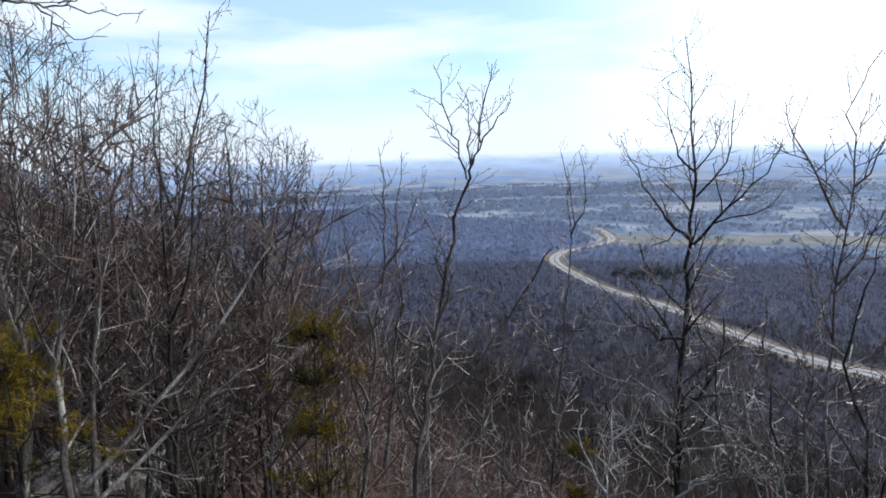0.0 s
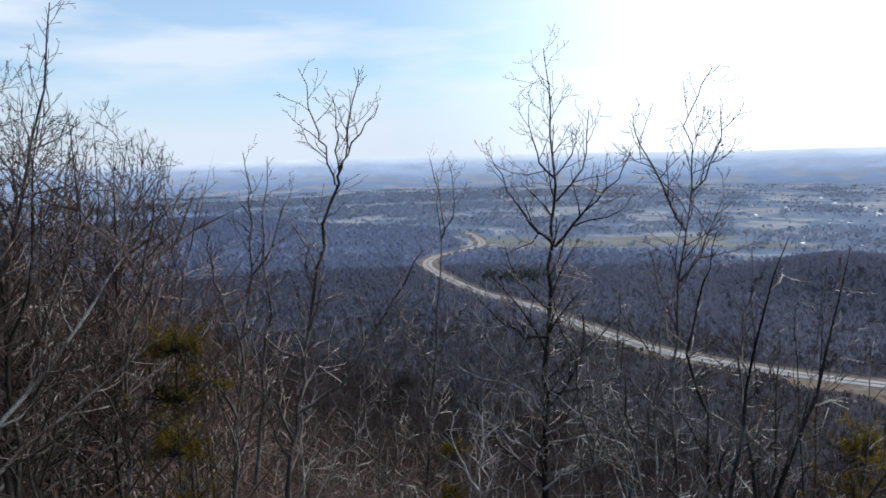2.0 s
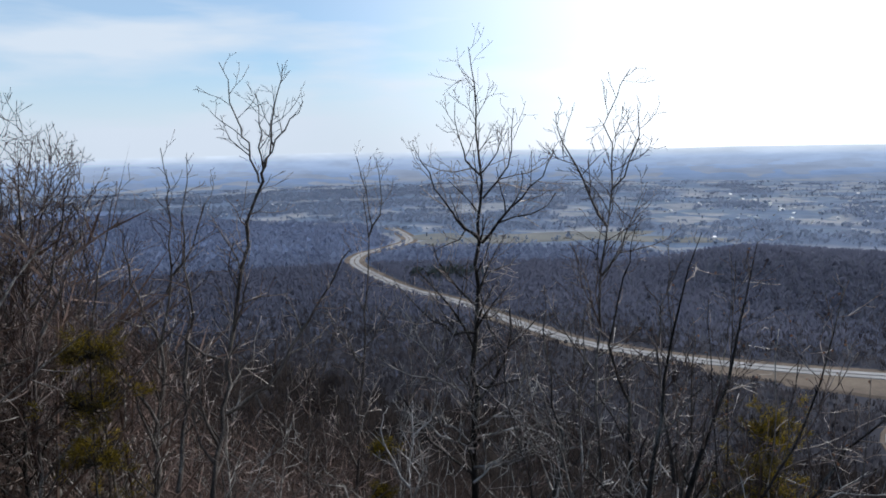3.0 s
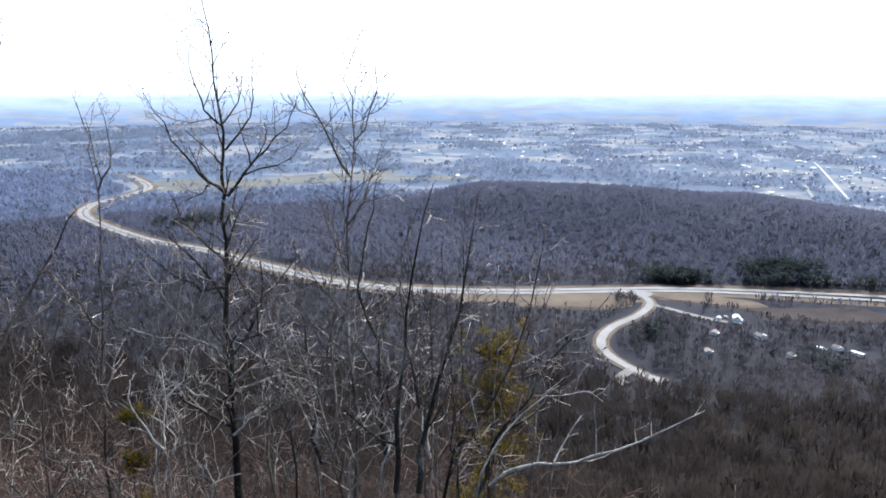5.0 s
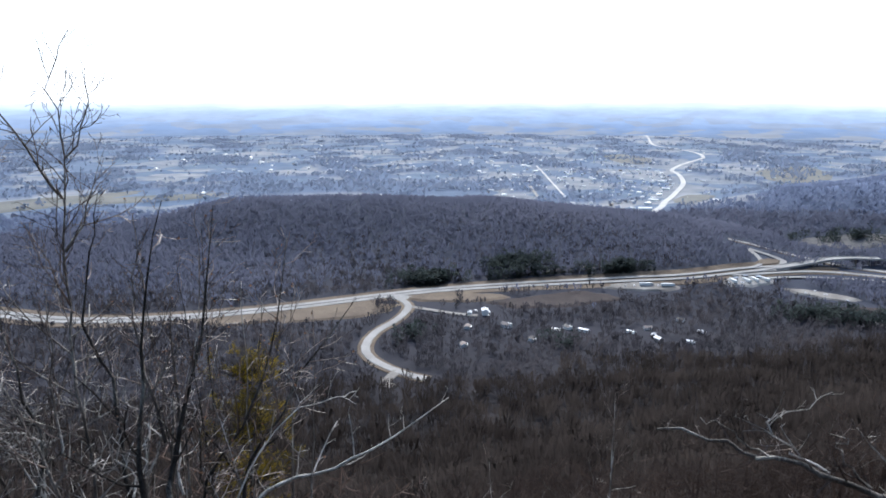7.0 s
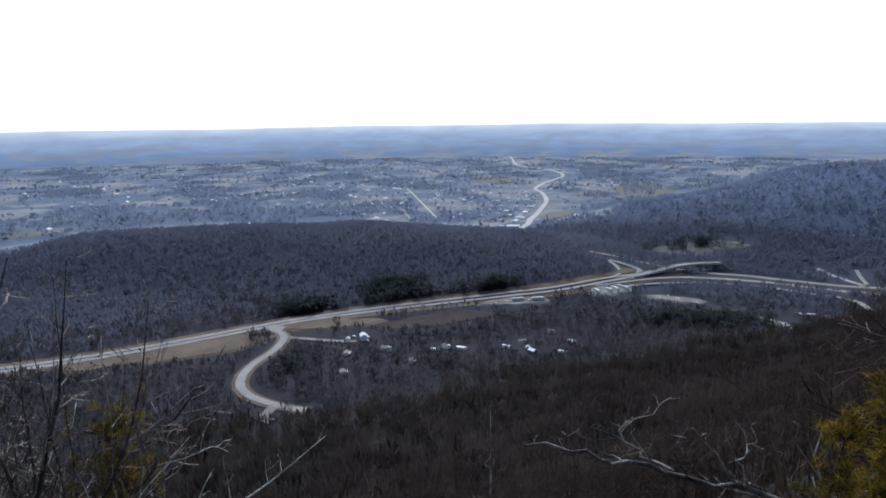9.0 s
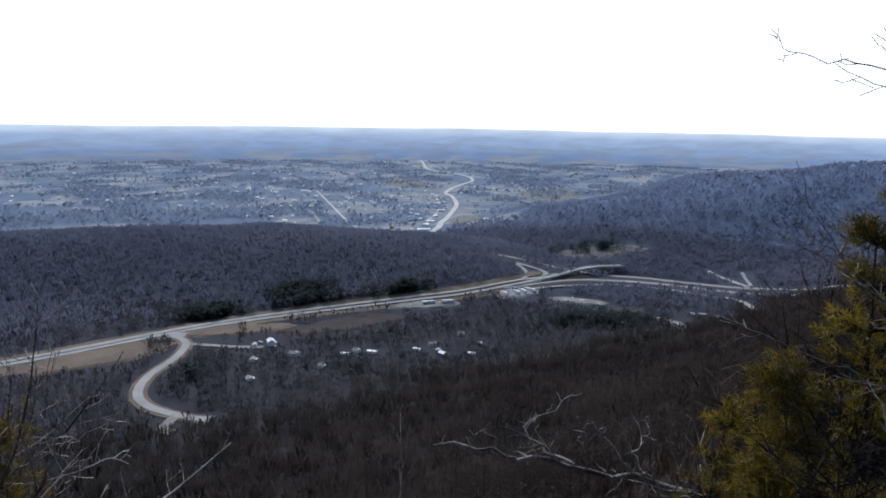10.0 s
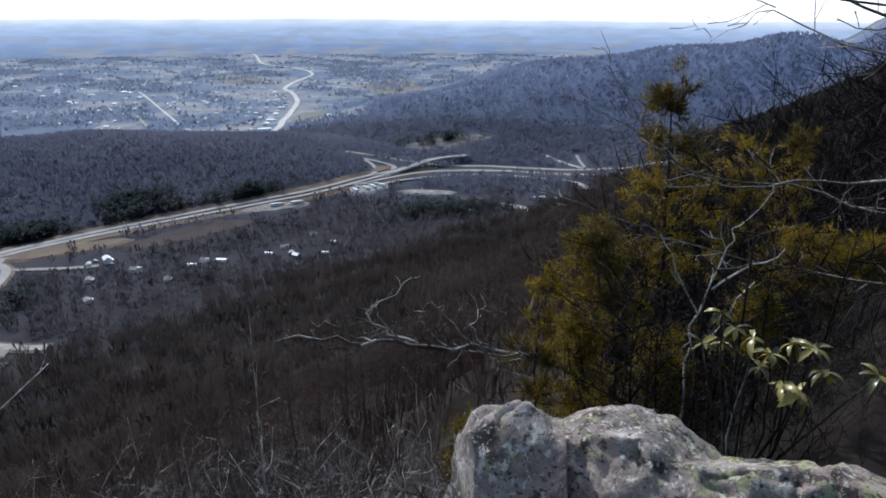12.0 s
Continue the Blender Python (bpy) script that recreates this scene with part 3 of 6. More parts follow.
def ribbon(name, line, width, mat, lift, label, offset=0.0, kind="structure", parent=None, zs=None, thick=0.0):
    """A strip of road, flat across; one wider than 12 m follows the lie of the land."""
    b = Build()
    n = len(line)
    broad = width > 12 and not zs
    cuts = [-0.5, -0.3, -0.15, 0, 0.15, 0.3, 0.5] if broad else [-0.5, 0.5]
    m = len(cuts) + 2
    for i, (x, y) in enumerate(line):
        x0, y0 = line[max(0, i - 1)]
        x1, y1 = line[min(n - 1, i + 1)]
        d = math.hypot(x1 - x0, y1 - y0)
        nx, ny = (y1 - y0) / d, -(x1 - x0) / d
        level = zs(i / (n - 1)) if zs else height(x + nx * offset, y + ny * offset) + 0.3
        row = [(offset + width * c, 0.0) for c in cuts]
        row = [(row[0][0] - 0.4, -0.5 - thick), *row, (row[-1][0] + 0.4, -0.5 - thick)]
        for o, dz in row:
            z = height(x + nx * o, y + ny * o) + 0.3 if broad else level
            b.v.append(Vector((x + nx * o, y + ny * o, z + lift + dz)))
    for i in range(n - 1):
        for k in range(m - 1):
            b.f.append((m * i + k, m * i + k + 1, m * i + m + k + 1, m * i + m + k))
    ob = part(name, b, mat, parent)
    if not parent:
        tagged(ob, label, name, kind=kind)
    return ob


# verges and roads
ribbon("verge", HIGHWAY, 37, GRASS, 0.25, "broad tan verge of dormant grass along the highway")
ribbon("verge", EASTROAD, 15, GRASS, 0.22, "tan grass verge along the curving east road")
ribbon("verge", THROUGH, 15, GRASS, 0.2, "tan grass verge along the road below the overpass")
ribbon("verge", SIDEROAD, 13, GRASS, 0.35, "narrow grass verge along the winding side road")
road = new("road")
tagged(road, "pale concrete four-lane highway curving through the valley", "road", kind="structure")
ribbon("carriageway", HIGHWAY, 6.8, CONCRETE, 0.75, "", -4.7, parent=road)
ribbon("carriageway", HIGHWAY, 6.8, CONCRETE, 0.75, "", 4.7, parent=road)
ribbon("road", EASTROAD, 7.5, CONCRETE, 0.7, "pale carriageway swinging away from the highway to the east")
ribbon("road", THROUGH, 7.5, CONCRETE, 0.65, "pale straight road passing below the overpass")
ribbon("road", SIDEROAD, 6.8, CONCRETE, 0.8, "pale side road winding down from the highway junction")
ribbon("road", LOOP, 7, CONCRETE, 1.05, "curved concrete loop ramp of the interchange")
ribbon("road", INNER, 4.5, CONCRETE, 0.95, "narrow concrete slip lane inside the interchange")
ribbon("road", SPUR, 4, ASPHALT, 0.9, "thin service track climbing the wooded hill")
ribbon("road", TOWNSTREET, 6, CONCRETE, 0.9, "short pale street at the edge of town")
ribbon("road", YARD, 7, GRAVEL, 0.7, "short gravel turnout below the side road")
ribbon("road", OFFRAMP, 7, CONCRETE, 1.0, "short slip road cut into the wooded hill")
ribbon("road", BACKROAD, 6, ASPHALT, 0.9, "narrow worn back road beside the highway")
ribbon("road", TOWNROAD, 11, PALEROAD, 0.9, "wide pale main road through the distant town")
ribbon("road", TOWNLANE, 4.5, PALEROAD, 0.9, "straight pale lane through the distant town")
ribbon("road", DRIVE, 6, GRAVEL, 0.6, "gravel drive to a white house")


# ---- woods in bulk ----
def bare_template(rng, limbs, twigs, trunk_r, width, spread=0.26):
    """A bare tree of unit height: three-sided trunk, limbs and twigs."""
    V, F = [], []

    def spike(a, c, w):
        side = np.cross(c - a, rng.normal(size=3))
        side *= w / max(1e-6, np.linalg.norm(side))
        k = len(V)
        V.extend([a - side, a + side, c])
        F.append((k, k + 1, k + 2))

    for z, r in ((0, trunk_r), (0.8, trunk_r * 0.3)):
        for k in range(3):
            V.append(np.array([r * math.cos(2.1 * k), r * math.sin(2.1 * k), z]))
    for k in range(3):
        q = (k + 1) % 3
        F += [(k, q, 3 + q), (k, 3 + q, 3 + k)]
    for i in range(limbs):
        h = 0.28 + 0.6 * (i + rng.random()) / limbs
        a = i * 2.4 + rng.uniform(-0.6, 0.6)
        ln = rng.uniform(0.6, 1.1) * spread * (1.3 - h * 0.9)
        root = np.array([0.0, 0.0, h])
        tip = root + np.array([math.cos(a) * ln, math.sin(a) * ln, ln * rng.uniform(0.5, 1.0)])
        tip[2] = min(tip[2], 1.0)
        spike(root, tip, width * 1.6)
        for _ in range(twigs):
            p = root + (tip - root) * rng.uniform(0.3, 1.0)
            w = (tip - root) / ln * 0.5 + rng.normal(0, 0.75, 3)
            w[2] += 0.35
            spike(p, p + w / np.linalg.norm(w) * spread * rng.uniform(0.25, 0.6), width)
    return np.array(V, float), np.array(F, int)


def crown_template(rng, fans, rods, width):
    """A bare crown of unit height seen from far: forked fans and upright twigs over a rounded head."""
    V, F = [], []
    for i in range(fans + rods):
        a, rho = rng.uniform(0, 2 * math.pi), 0.34 * math.sqrt(rng.uniform(0.02, 1))
        tip = np.array([math.cos(a) * rho, math.sin(a) * rho, 1 - 3.2 * rho * rho - rng.uniform(0, 0.1)])
        root = np.array([tip[0] * 0.45, tip[1] * 0.45, tip[2] - rng.uniform(0.35, 0.6)])
        b = rng.uniform(0, math.pi)
        side = np.array([math.cos(b), math.sin(b), rng.uniform(-0.3, 0.3)]) * width * rng.uniform(0.6, 1.3)
        k = len(V)
        V.extend([root, tip - side, tip + side] if i < fans else [tip, root - side * 0.6, root + side * 0.6])
        F.append((k, k + 1, k + 2))
    return np.array(V, float), np.array(F, int)


def evergreen_template(rng, blades, width):
    """A round-headed cedar of unit height."""
    V, F = [], []
    for i in range(blades):
        h = rng.uniform(0.05, 0.92)
        a = rng.uniform(0, 2 * math.pi)
        ln = 0.3 * math.sqrt(max(0.02, 1 - ((h - 0.42) / 0.6) ** 2)) * rng.uniform(0.6, 1.15)
        c = np.array([math.cos(a) * ln, math.sin(a) * ln, h])
        k = len(V)
        for q in range(4):
            V.append(c + rng.normal(0, width, 3))
        F += [(k, k + 1, k + 2), (k, k + 2, k + 3)]
    return np.array(V, float), np.array(F, int)


def stand(name, xy, templates, hmin, hmax, mat, label, category, seed, cap=None, canopy=None):
    """Many trees of one stand in one mesh; a canopy shades as one soft crown cover, its value the unevenness."""
    if len(xy) == 0:
        return None
    rng = np.random.default_rng(seed)
    z = land(xy[:, 0], xy[:, 1]) - 0.3
    pick = rng.integers(0, len(templates), len(xy))
    Vs, Fs, Ns, base = [], [], [], 0
    for k, (V, F) in enumerate(templates):
        idx = np.nonzero(pick == k)[0]
        if not len(idx):
            continue
        h = rng.uniform(hmin, hmax, len(idx))
        if cap is not None:
            h = np.minimum(h, cap[idx])
        a = rng.uniform(0, 2 * math.pi, len(idx))
        wide = rng.uniform(0.8, 1.3, len(idx))
        ca, sa = np.cos(a) * h * wide, np.sin(a) * h * wide
        P = np.empty((len(idx), len(V), 3))
        lean = rng.normal(0, 0.05, (len(idx), 2))
        P[:, :, 0] = xy[idx, 0, None] + V[None, :, 0] * ca[:, None] - V[None, :, 1] * sa[:, None] + lean[:, :1] * h[:, None] * V[None, :, 2]
        P[:, :, 1] = xy[idx, 1, None] + V[None, :, 0] * sa[:, None] + V[None, :, 1] * ca[:, None] + lean[:, 1:] * h[:, None] * V[None, :, 2]
        P[:, :, 2] = z[idx, None] + V[None, :, 2] * h[:, None]
        Vs.append(P.reshape(-1, 3))
        Fs.append((F[None] + (np.arange(len(idx)) * len(V))[:, None, None]).reshape(-1, 3) + base)
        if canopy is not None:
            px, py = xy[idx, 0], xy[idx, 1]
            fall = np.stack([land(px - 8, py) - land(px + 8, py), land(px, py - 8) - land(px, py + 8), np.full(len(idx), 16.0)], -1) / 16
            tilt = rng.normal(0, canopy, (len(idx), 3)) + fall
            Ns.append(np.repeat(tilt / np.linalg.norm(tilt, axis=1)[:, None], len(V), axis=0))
        base += len(idx) * len(V)
    verts, tris = np.concatenate(Vs), np.concatenate(Fs)
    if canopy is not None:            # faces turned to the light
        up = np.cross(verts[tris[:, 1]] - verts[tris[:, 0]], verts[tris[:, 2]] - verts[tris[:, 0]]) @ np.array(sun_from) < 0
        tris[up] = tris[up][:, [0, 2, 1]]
    me = array_mesh(name, verts, tris, mat)
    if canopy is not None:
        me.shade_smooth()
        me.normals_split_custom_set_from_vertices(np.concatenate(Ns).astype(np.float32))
    return tagged(new(name, me), label, category, kind="stuff")


def scatter(rng, r0, r1, spacing, az0=-42, az1=134):
    n = int(0.5 * radians(az1 - az0) * (r1 * r1 - r0 * r0) / spacing ** 2)
    r = np.sqrt(rng.uniform(r0 * r0, r1 * r1, n))
    a = np.radians(rng.uniform(az0, az1, n))
    return np.stack([r * np.sin(a), r * np.cos(a)], -1)


CLEAR = [(536, 285, 24), (517, 245, 12), (535, 200, 14), (541, 180, 16), (557, 146, 14), (575, 136, 12), (548, 120, 16), (588, 94, 13), (612, 117, 10), (557, 96, 10), (496, 274, 9), (455, 255, 9), (495, 212, 9), (684, 196, 18), (692, 174, 18), (704, 152, 18), (766, 79, 26), (750, 74, 18), (676, 168, 18), (690, 146, 14), (756, 16, 18), (748, -8, 18), (772, 28, 20), (771, 0, 20), (760, -24, 14), (740, -25, 14), (735, -45, 12), (733, -116, 14), (715, -134, 12), (700, -84, 20), (680, -94, 16), (690, -40, 14), (1022, 40, 34), (1042, -12, 36), (1062, -62, 34), (470, 402, 40), (440, 430, 30), (405, 462, 24), (590, 306, 22), (552, 342, 24), (640, 205, 26), (612, 240, 26), (585, 270, 22), (846, 66, 22), (1310, 262, 80)]


def wooded(xy, thin=None, seed=3):
    """Keeps the trees that stand off roads, clearings and open fields."""
    x, y = xy[:, 0], xy[:, 1]
    s = (x + y) * 0.70711
    ok = (s > 5) & (farmed(x, y) < 0.5)
    for line, w in ALL_ROADS:
        ok &= segment_distance(x, y, line[::2] + [line[-1]]) > w * 0.5 + 7
    ok &= segment_distance(x, y, HIGHWAY[::2]) > 19
    for cx, cy, r in CLEAR:
        ok &= np.hypot(x - cx, y - cy) > r
    return xy[ok]


wr = np.random.default_rng(11)
T_NEAR = [bare_template(wr, 14, 7, 0.006, 0.0018, 0.26) for _ in range(7)]
T_MID = [crown_template(wr, 6, 11, 0.026) for _ in range(8)]
T_FAR = [crown_template(wr, 4, 3, 0.066) for _ in range(10)]
T_DIST = [crown_template(wr, 4, 2, 0.12) for _ in range(8)]
T_HEDGE = [crown_template(wr, 4, 2, 0.22) for _ in range(6)]
E_FAR = [evergreen_template(wr, 60, 0.06) for _ in range(4)]
stand("woods", wooded(scatter(wr, 45, 200, 5.3)), T_NEAR, 9, 17, SLOPEWOODS, "bare grey-brown winter trees on the steep slope", "woods", 21)
stand("undergrowth", wooded(scatter(wr, 30, 130, 4.2)), T_MID, 3, 7, SLOPEWOODS, "thin bare saplings under the slope trees", "undergrowth", 25)
low = wooded(scatter(wr, 200, 1150, 5.0))
brink = (low[:, 0] + low[:, 1]) * 0.70711 + 26 * np.sin(low[:, 0] / 43 + 1) * np.sin(low[:, 1] / 51) + wr.normal(0, 16, len(low))
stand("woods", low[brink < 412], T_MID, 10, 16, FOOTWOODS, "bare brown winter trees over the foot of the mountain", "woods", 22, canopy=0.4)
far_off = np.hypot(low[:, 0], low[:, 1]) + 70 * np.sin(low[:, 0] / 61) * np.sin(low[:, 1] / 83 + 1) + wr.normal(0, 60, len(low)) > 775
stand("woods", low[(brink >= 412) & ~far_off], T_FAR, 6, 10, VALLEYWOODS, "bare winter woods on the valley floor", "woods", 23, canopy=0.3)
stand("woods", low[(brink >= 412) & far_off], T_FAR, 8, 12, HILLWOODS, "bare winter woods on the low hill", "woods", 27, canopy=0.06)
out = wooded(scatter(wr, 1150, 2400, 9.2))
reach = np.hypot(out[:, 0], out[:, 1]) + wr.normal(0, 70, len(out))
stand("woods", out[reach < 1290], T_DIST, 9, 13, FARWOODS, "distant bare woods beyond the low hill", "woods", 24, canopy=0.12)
stand("woods", out[reach >= 1290], T_DIST, 9, 13, RIDGEWOODS, "bare woods in haze-pale colour on the far ridges", "woods", 26, canopy=0.12)


# how high the near growth may stand, by bearing
CEIL_AZ = [-60, -45, -31, -24, -17, -13, -9, -4, 0, 36, 44, 50, 56, 98, 103, 108, 112, 117, 124, 134]
CEIL_EL = [14, 12, 9, 8, 3, 0, -3, -9, -11.5, -14, -19, -27, -31, -33, -29, -20, -12, -3, 1, 6]


def thicket(az0, az1, r0, r1, spacing, hmin, hmax, seed, label, mat=WOODS, brink=1.0):
    xy = scatter(np.random.default_rng(seed), r0, r1, spacing, az0, az1)
    x, y = xy[:, 0], xy[:, 1]
    r, az = np.hypot(x, y), np.degrees(np.arctan2(x, y))
    cap = EYE + r * np.tan(np.radians(np.interp(az, CEIL_AZ, CEIL_EL) - 2)) - land(x, y)
    ok = ((x + y) * 0.70711 > brink) & (cap > 1.2)
    stand("thicket", xy[ok], T_NEAR, hmin, hmax, mat, label, "thicket", seed, cap[ok])


thicket(106, 138, 7, 48, 1.15, 5, 12, 61, "dense bare brush in a shade-dark colour on the slope", SHADEBRUSH)
thicket(108, 140, 4.0, 9, 0.42, 0.9, 2.4, 65, "low tangled bare scrub beside the rocks", SHADEBRUSH, 0.1)
thicket(-52, -8, 9, 50, 1.2, 5, 13, 62, "dense brown bare brush on the northern slope")
thicket(-8, 60, 10, 48, 1.6, 3, 9, 63, "bare brush on the slope below the lookout")
thicket(60, 106, 12, 48, 1.9, 3, 9, 64, "sparse bare brush on the steep open slope", GREYBRUSH)
thicket(78, 110, 5.5, 14, 0.95, 2.5, 6, 66, "tangled grey brush below the lookout rock", GREYBRUSH)


def clump(cx, cy, rx, ry, n, seed, turn=0.0):
    rng = np.random.default_rng(seed)
    p = rng.normal(0, 0.5, (n, 2)) * (rx, ry)
    c, s = math.cos(turn), math.sin(turn)
    return np.stack([cx + p[:, 0] * c - p[:, 1] * s, cy + p[:, 0] * s + p[:, 1] * c], -1)


PINES = np.concatenate([clump(606, 384, 34, 20, 170, 1, -0.85), clump(690, 318, 36, 20, 170, 2, -0.95), clump(722, 205, 34, 14, 70, 3, -1.05), clump(668, 292, 60, 6, 36, 13, -0.95), clump(300, 985, 60, 50, 130, 4),
                        clump(500, 190, 50, 26, 8, 7), clump(690, -4, 46, 20, 80, 8, -1.2), clump(690, -62, 40, 8, 26, 9, -1.2), clump(860, 4, 60, 3, 30, 10, -1.0), clump(1050, 0, 70, 26, 46, 11, -1.22), clump(452, 300, 26, 12, 12, 12)])
keep = np.ones(len(PINES), bool)
for line, w in ALL_ROADS:
    keep &= segment_distance(PINES[:, 0], PINES[:, 1], line) > w * 0.5 + 5
stand("evergreens", PINES[keep], E_FAR, 9, 15, CEDAR, "dark evergreen clumps beside the highway", "trees", 31, canopy=0.25)

# tree lines and copses on the plain
rng = np.random.default_rng(5)
grown = scatter(rng, 1200, 3680, 14.5, -22, 110)
copse = [grown[grove(grown[:, 0], grown[:, 1])]]
for _ in range(330):
    a, r = radians(rng.uniform(-20, 108)), math.sqrt(rng.uniform(1250 ** 2, 3600 ** 2))
    th = rng.uniform(0, math.pi)
    copse.append(clump(r * math.sin(a), r * math.cos(a), rng.uniform(40, 150), rng.uniform(4, 10), int(rng.uniform(10, 26)), int(rng.integers(1e9)), th))
copse.append(scatter(rng, 1250, 3600, 75, -20, 108))
copse = np.concatenate(copse)
ok = farmed(copse[:, 0], copse[:, 1]) > 0.5
ok &= np.hypot(copse[:, 0], copse[:, 1]) < 3690
for line, w in ((TOWNROAD, 28), (TOWNLANE, 10)):
    ok &= segment_distance(copse[:, 0], copse[:, 1], line) > w * 0.5 + 12
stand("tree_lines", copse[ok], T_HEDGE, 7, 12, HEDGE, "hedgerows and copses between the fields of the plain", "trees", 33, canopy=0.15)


# ---- clearings, yards and lots in the valley ----
def patch(name, cx, cy, rx, ry, turn, mat, lift, label, seed):
    """A draped piece of ground with an uneven edge."""
    r = random.Random(seed)
    b = Build()
    rings, n = 5, 36
    wob = [r.uniform(0.75, 1.15) for _ in range(n)]
    wob = [(wob[i - 1] + 2 * wob[i] + wob[(i + 1) % n]) / 4 for i in range(n)]
    c, s = math.cos(turn), math.sin(turn)
    lift += 0.9
    b.v.append(Vector((cx, cy, height(cx, cy) + lift)))
    for k in range(1, rings + 1):
        for i in range(n):
            a = 2 * math.pi * i / n
            px, py = math.cos(a) * rx * wob[i] * k / rings, math.sin(a) * ry * wob[i] * k / rings
            x, y = cx + px * c - py * s, cy + px * s + py * c
            b.v.append(Vector((x, y, height(x, y) + lift - (1.6 if k == rings else 0))))
    for i in range(n):
        q = (i + 1) % n
        b.f.append((0, 1 + i, 1 + q))
        for k in range(rings - 1):
            o = 1 + k * n
            b.f.append((o + i, o + n + i, o + n + q, o + q))
    return tagged(part(name, b, mat), label, name, kind="structure")


patch("meadow", 470, 402, 68, 27, -0.72, GRASS, 0.45, "tan dormant meadow beside the road junction", 1)
patch("junction", 540, 375, 13, 9, -0.5, CONCRETE, 0.1, "flared pale concrete mouth of the side road", 22)
patch("meadow", 405, 462, 44, 16, -0.85, GRASS, 0.4, "tan dormant strip below the highway", 2)
patch("meadow", 572, 328, 58, 17, -0.95, GRASS, 0.45, "dry grass wedge between highway and drive", 3)
patch("field", 616, 236, 74, 24, -0.86, FALLOW, 0.4, "reddish-brown fallow field below the highway", 4)
patch("lot", 690, 174, 42, 12, -1.13, GRAVEL, 0.55, "pale gravel lot beside the highway", 5)
patch("lot", 766, 79, 33, 15, -0.75, CONCRETE, 0.5, "pale paved lot with parked trucks", 6)
patch("lot", 771, 6, 40, 13, -1.45, GRAVEL, 0.45, "bare gravel ground by the creek", 7)
patch("lot", 692, -86, 32, 9, 0.4, GRAVEL, 0.45, "bare gravel strip with trailers", 8)
patch("lot", 690, -40, 14, 6, 0.8, GRAVEL, 0.45, "small patch of bare pale gravel", 18)
patch("field", 735, -30, 46, 13, -1.2, FALLOW, 0.4, "reddish-brown bare strip beside the creek gravel", 19)
patch("bank", 1040, -12, 82, 30, -1.22, SCRUB, 0.7, "grey-tan scrubby clearing at the foot of the wooded ridge", 9)
patch("bank", 700, 262, 60, 7, -1.0, SCRUB, 0.7, "tan cut bank behind the highway", 10)
patch("bank", 846, 68, 22, 9, -0.5, GRASS, 0.75, "tan grass triangle inside the loop ramp", 20)
patch("bank", 880, 12, 26, 5, -0.75, GRASS, 0.5, "tan grass wedge between the parting carriageways", 21)
patch("field", 1340, 250, 120, 40, 0.15, MEADOW, 0.7, "green-grey pasture in the gap before the town", 11)
patch("field", 620, 1330, 300, 75, -0.1, MEADOW, 0.6, "long pale field beyond the low hill", 12)
patch("field", 850, 1190, 150, 50, -0.6, MEADOW, 0.65, "pale field at the end of the low hill", 13)
patch("field", 420, 1440, 70, 60, 0.3, MEADOW, 0.6, "tan field inside the far road bend", 14)
patch("field", 2000, 120, 260, 90, 0.1, MEADOW, 0.7, "wide pasture beside the town road", 15)
patch("field", 2250, 640, 180, 80, 0.5, MEADOW, 0.7, "tan fields at the edge of town", 16)


# ---- buildings ----
def house(l, w, h, roof_h, wall_mat, roof_mat, windows=True, label="", porch=False, chimney=False):
    ob = new("house")
    tagged(ob, label, "house")
    b = Build()
    b.box((0, 0, h / 2 - 0.3), (l, w, h + 0.6))
    for sx in (-1, 1):
        x = sx * l / 2
        b.poly([(x, -w / 2, h), (x, w / 2, h), (x, 0, h + roof_h)])
    part("wall", b, wall_mat, ob)
    b = Build()
    e, t = 0.45, 0.18
    for sy in (-1, 1):
        y0, z0 = sy * (w / 2 + e), h - e * roof_h / (w / 2) + 0.05
        p = [(-l / 2 - e, y0, z0), (l / 2 + e, y0, z0), (l / 2 + e, 0, h + roof_h + 0.05), (-l / 2 - e, 0, h + roof_h + 0.05)]
        b.poly(p)
        b.poly([(x, y, z + t) for x, y, z in p])
        b.poly([p[0], p[1], (p[1][0], p[1][1], p[1][2] + t), (p[0][0], p[0][1], p[0][2] + t)])
        for i, j in ((0, 3), (1, 2)):
            b.poly([p[i], p[j], (p[j][0], p[j][1], p[j][2] + t), (p[i][0], p[i][1], p[i][2] + t)])
    roof = part("roof", b, roof_mat, ob)
    if chimney:
        b = Build()
        b.box((l * 0.25, 0.3, h + roof_h + 0.3), (0.7, 0.7, 1.6))
        part("chimney", b, DARKROOF, roof)
    if windows:
        n = max(2, int(l / 3.2))
        for sy in (-1, 1):
            for i in range(n):
                x = (i + 0.5 - n / 2) * l / n
                door = sy < 0 and i == n // 2
                b = Build()
                b.box((x, sy * (w / 2 + 0.03), 1.05 if door else 1.6), (1.0, 0.1, 2.1) if door else (1.1, 0.1, 1.2))
                part("door" if door else "window", b, DARKROOF if door else GLASS, ob)
    if porch:
        b = Build()
        b.box((0, -w / 2 - 1.2, 2.55), (l * 0.6, 2.4, 0.15))
        for x in (-l * 0.28, l * 0.28):
            b.box((x, -w / 2 - 2.2, 1.25), (0.16, 0.16, 2.5))
        part("porch", b, WHITEWALL, ob)
    return ob


def stand_at(ob, x, y, turn, scale=1.0, dz=0.0):
    ob.matrix_basis = pose(x, y, height(x, y) + 0.5 + dz, 0, 0, turn) @ Matrix.Scale(scale, 4)
    return ob


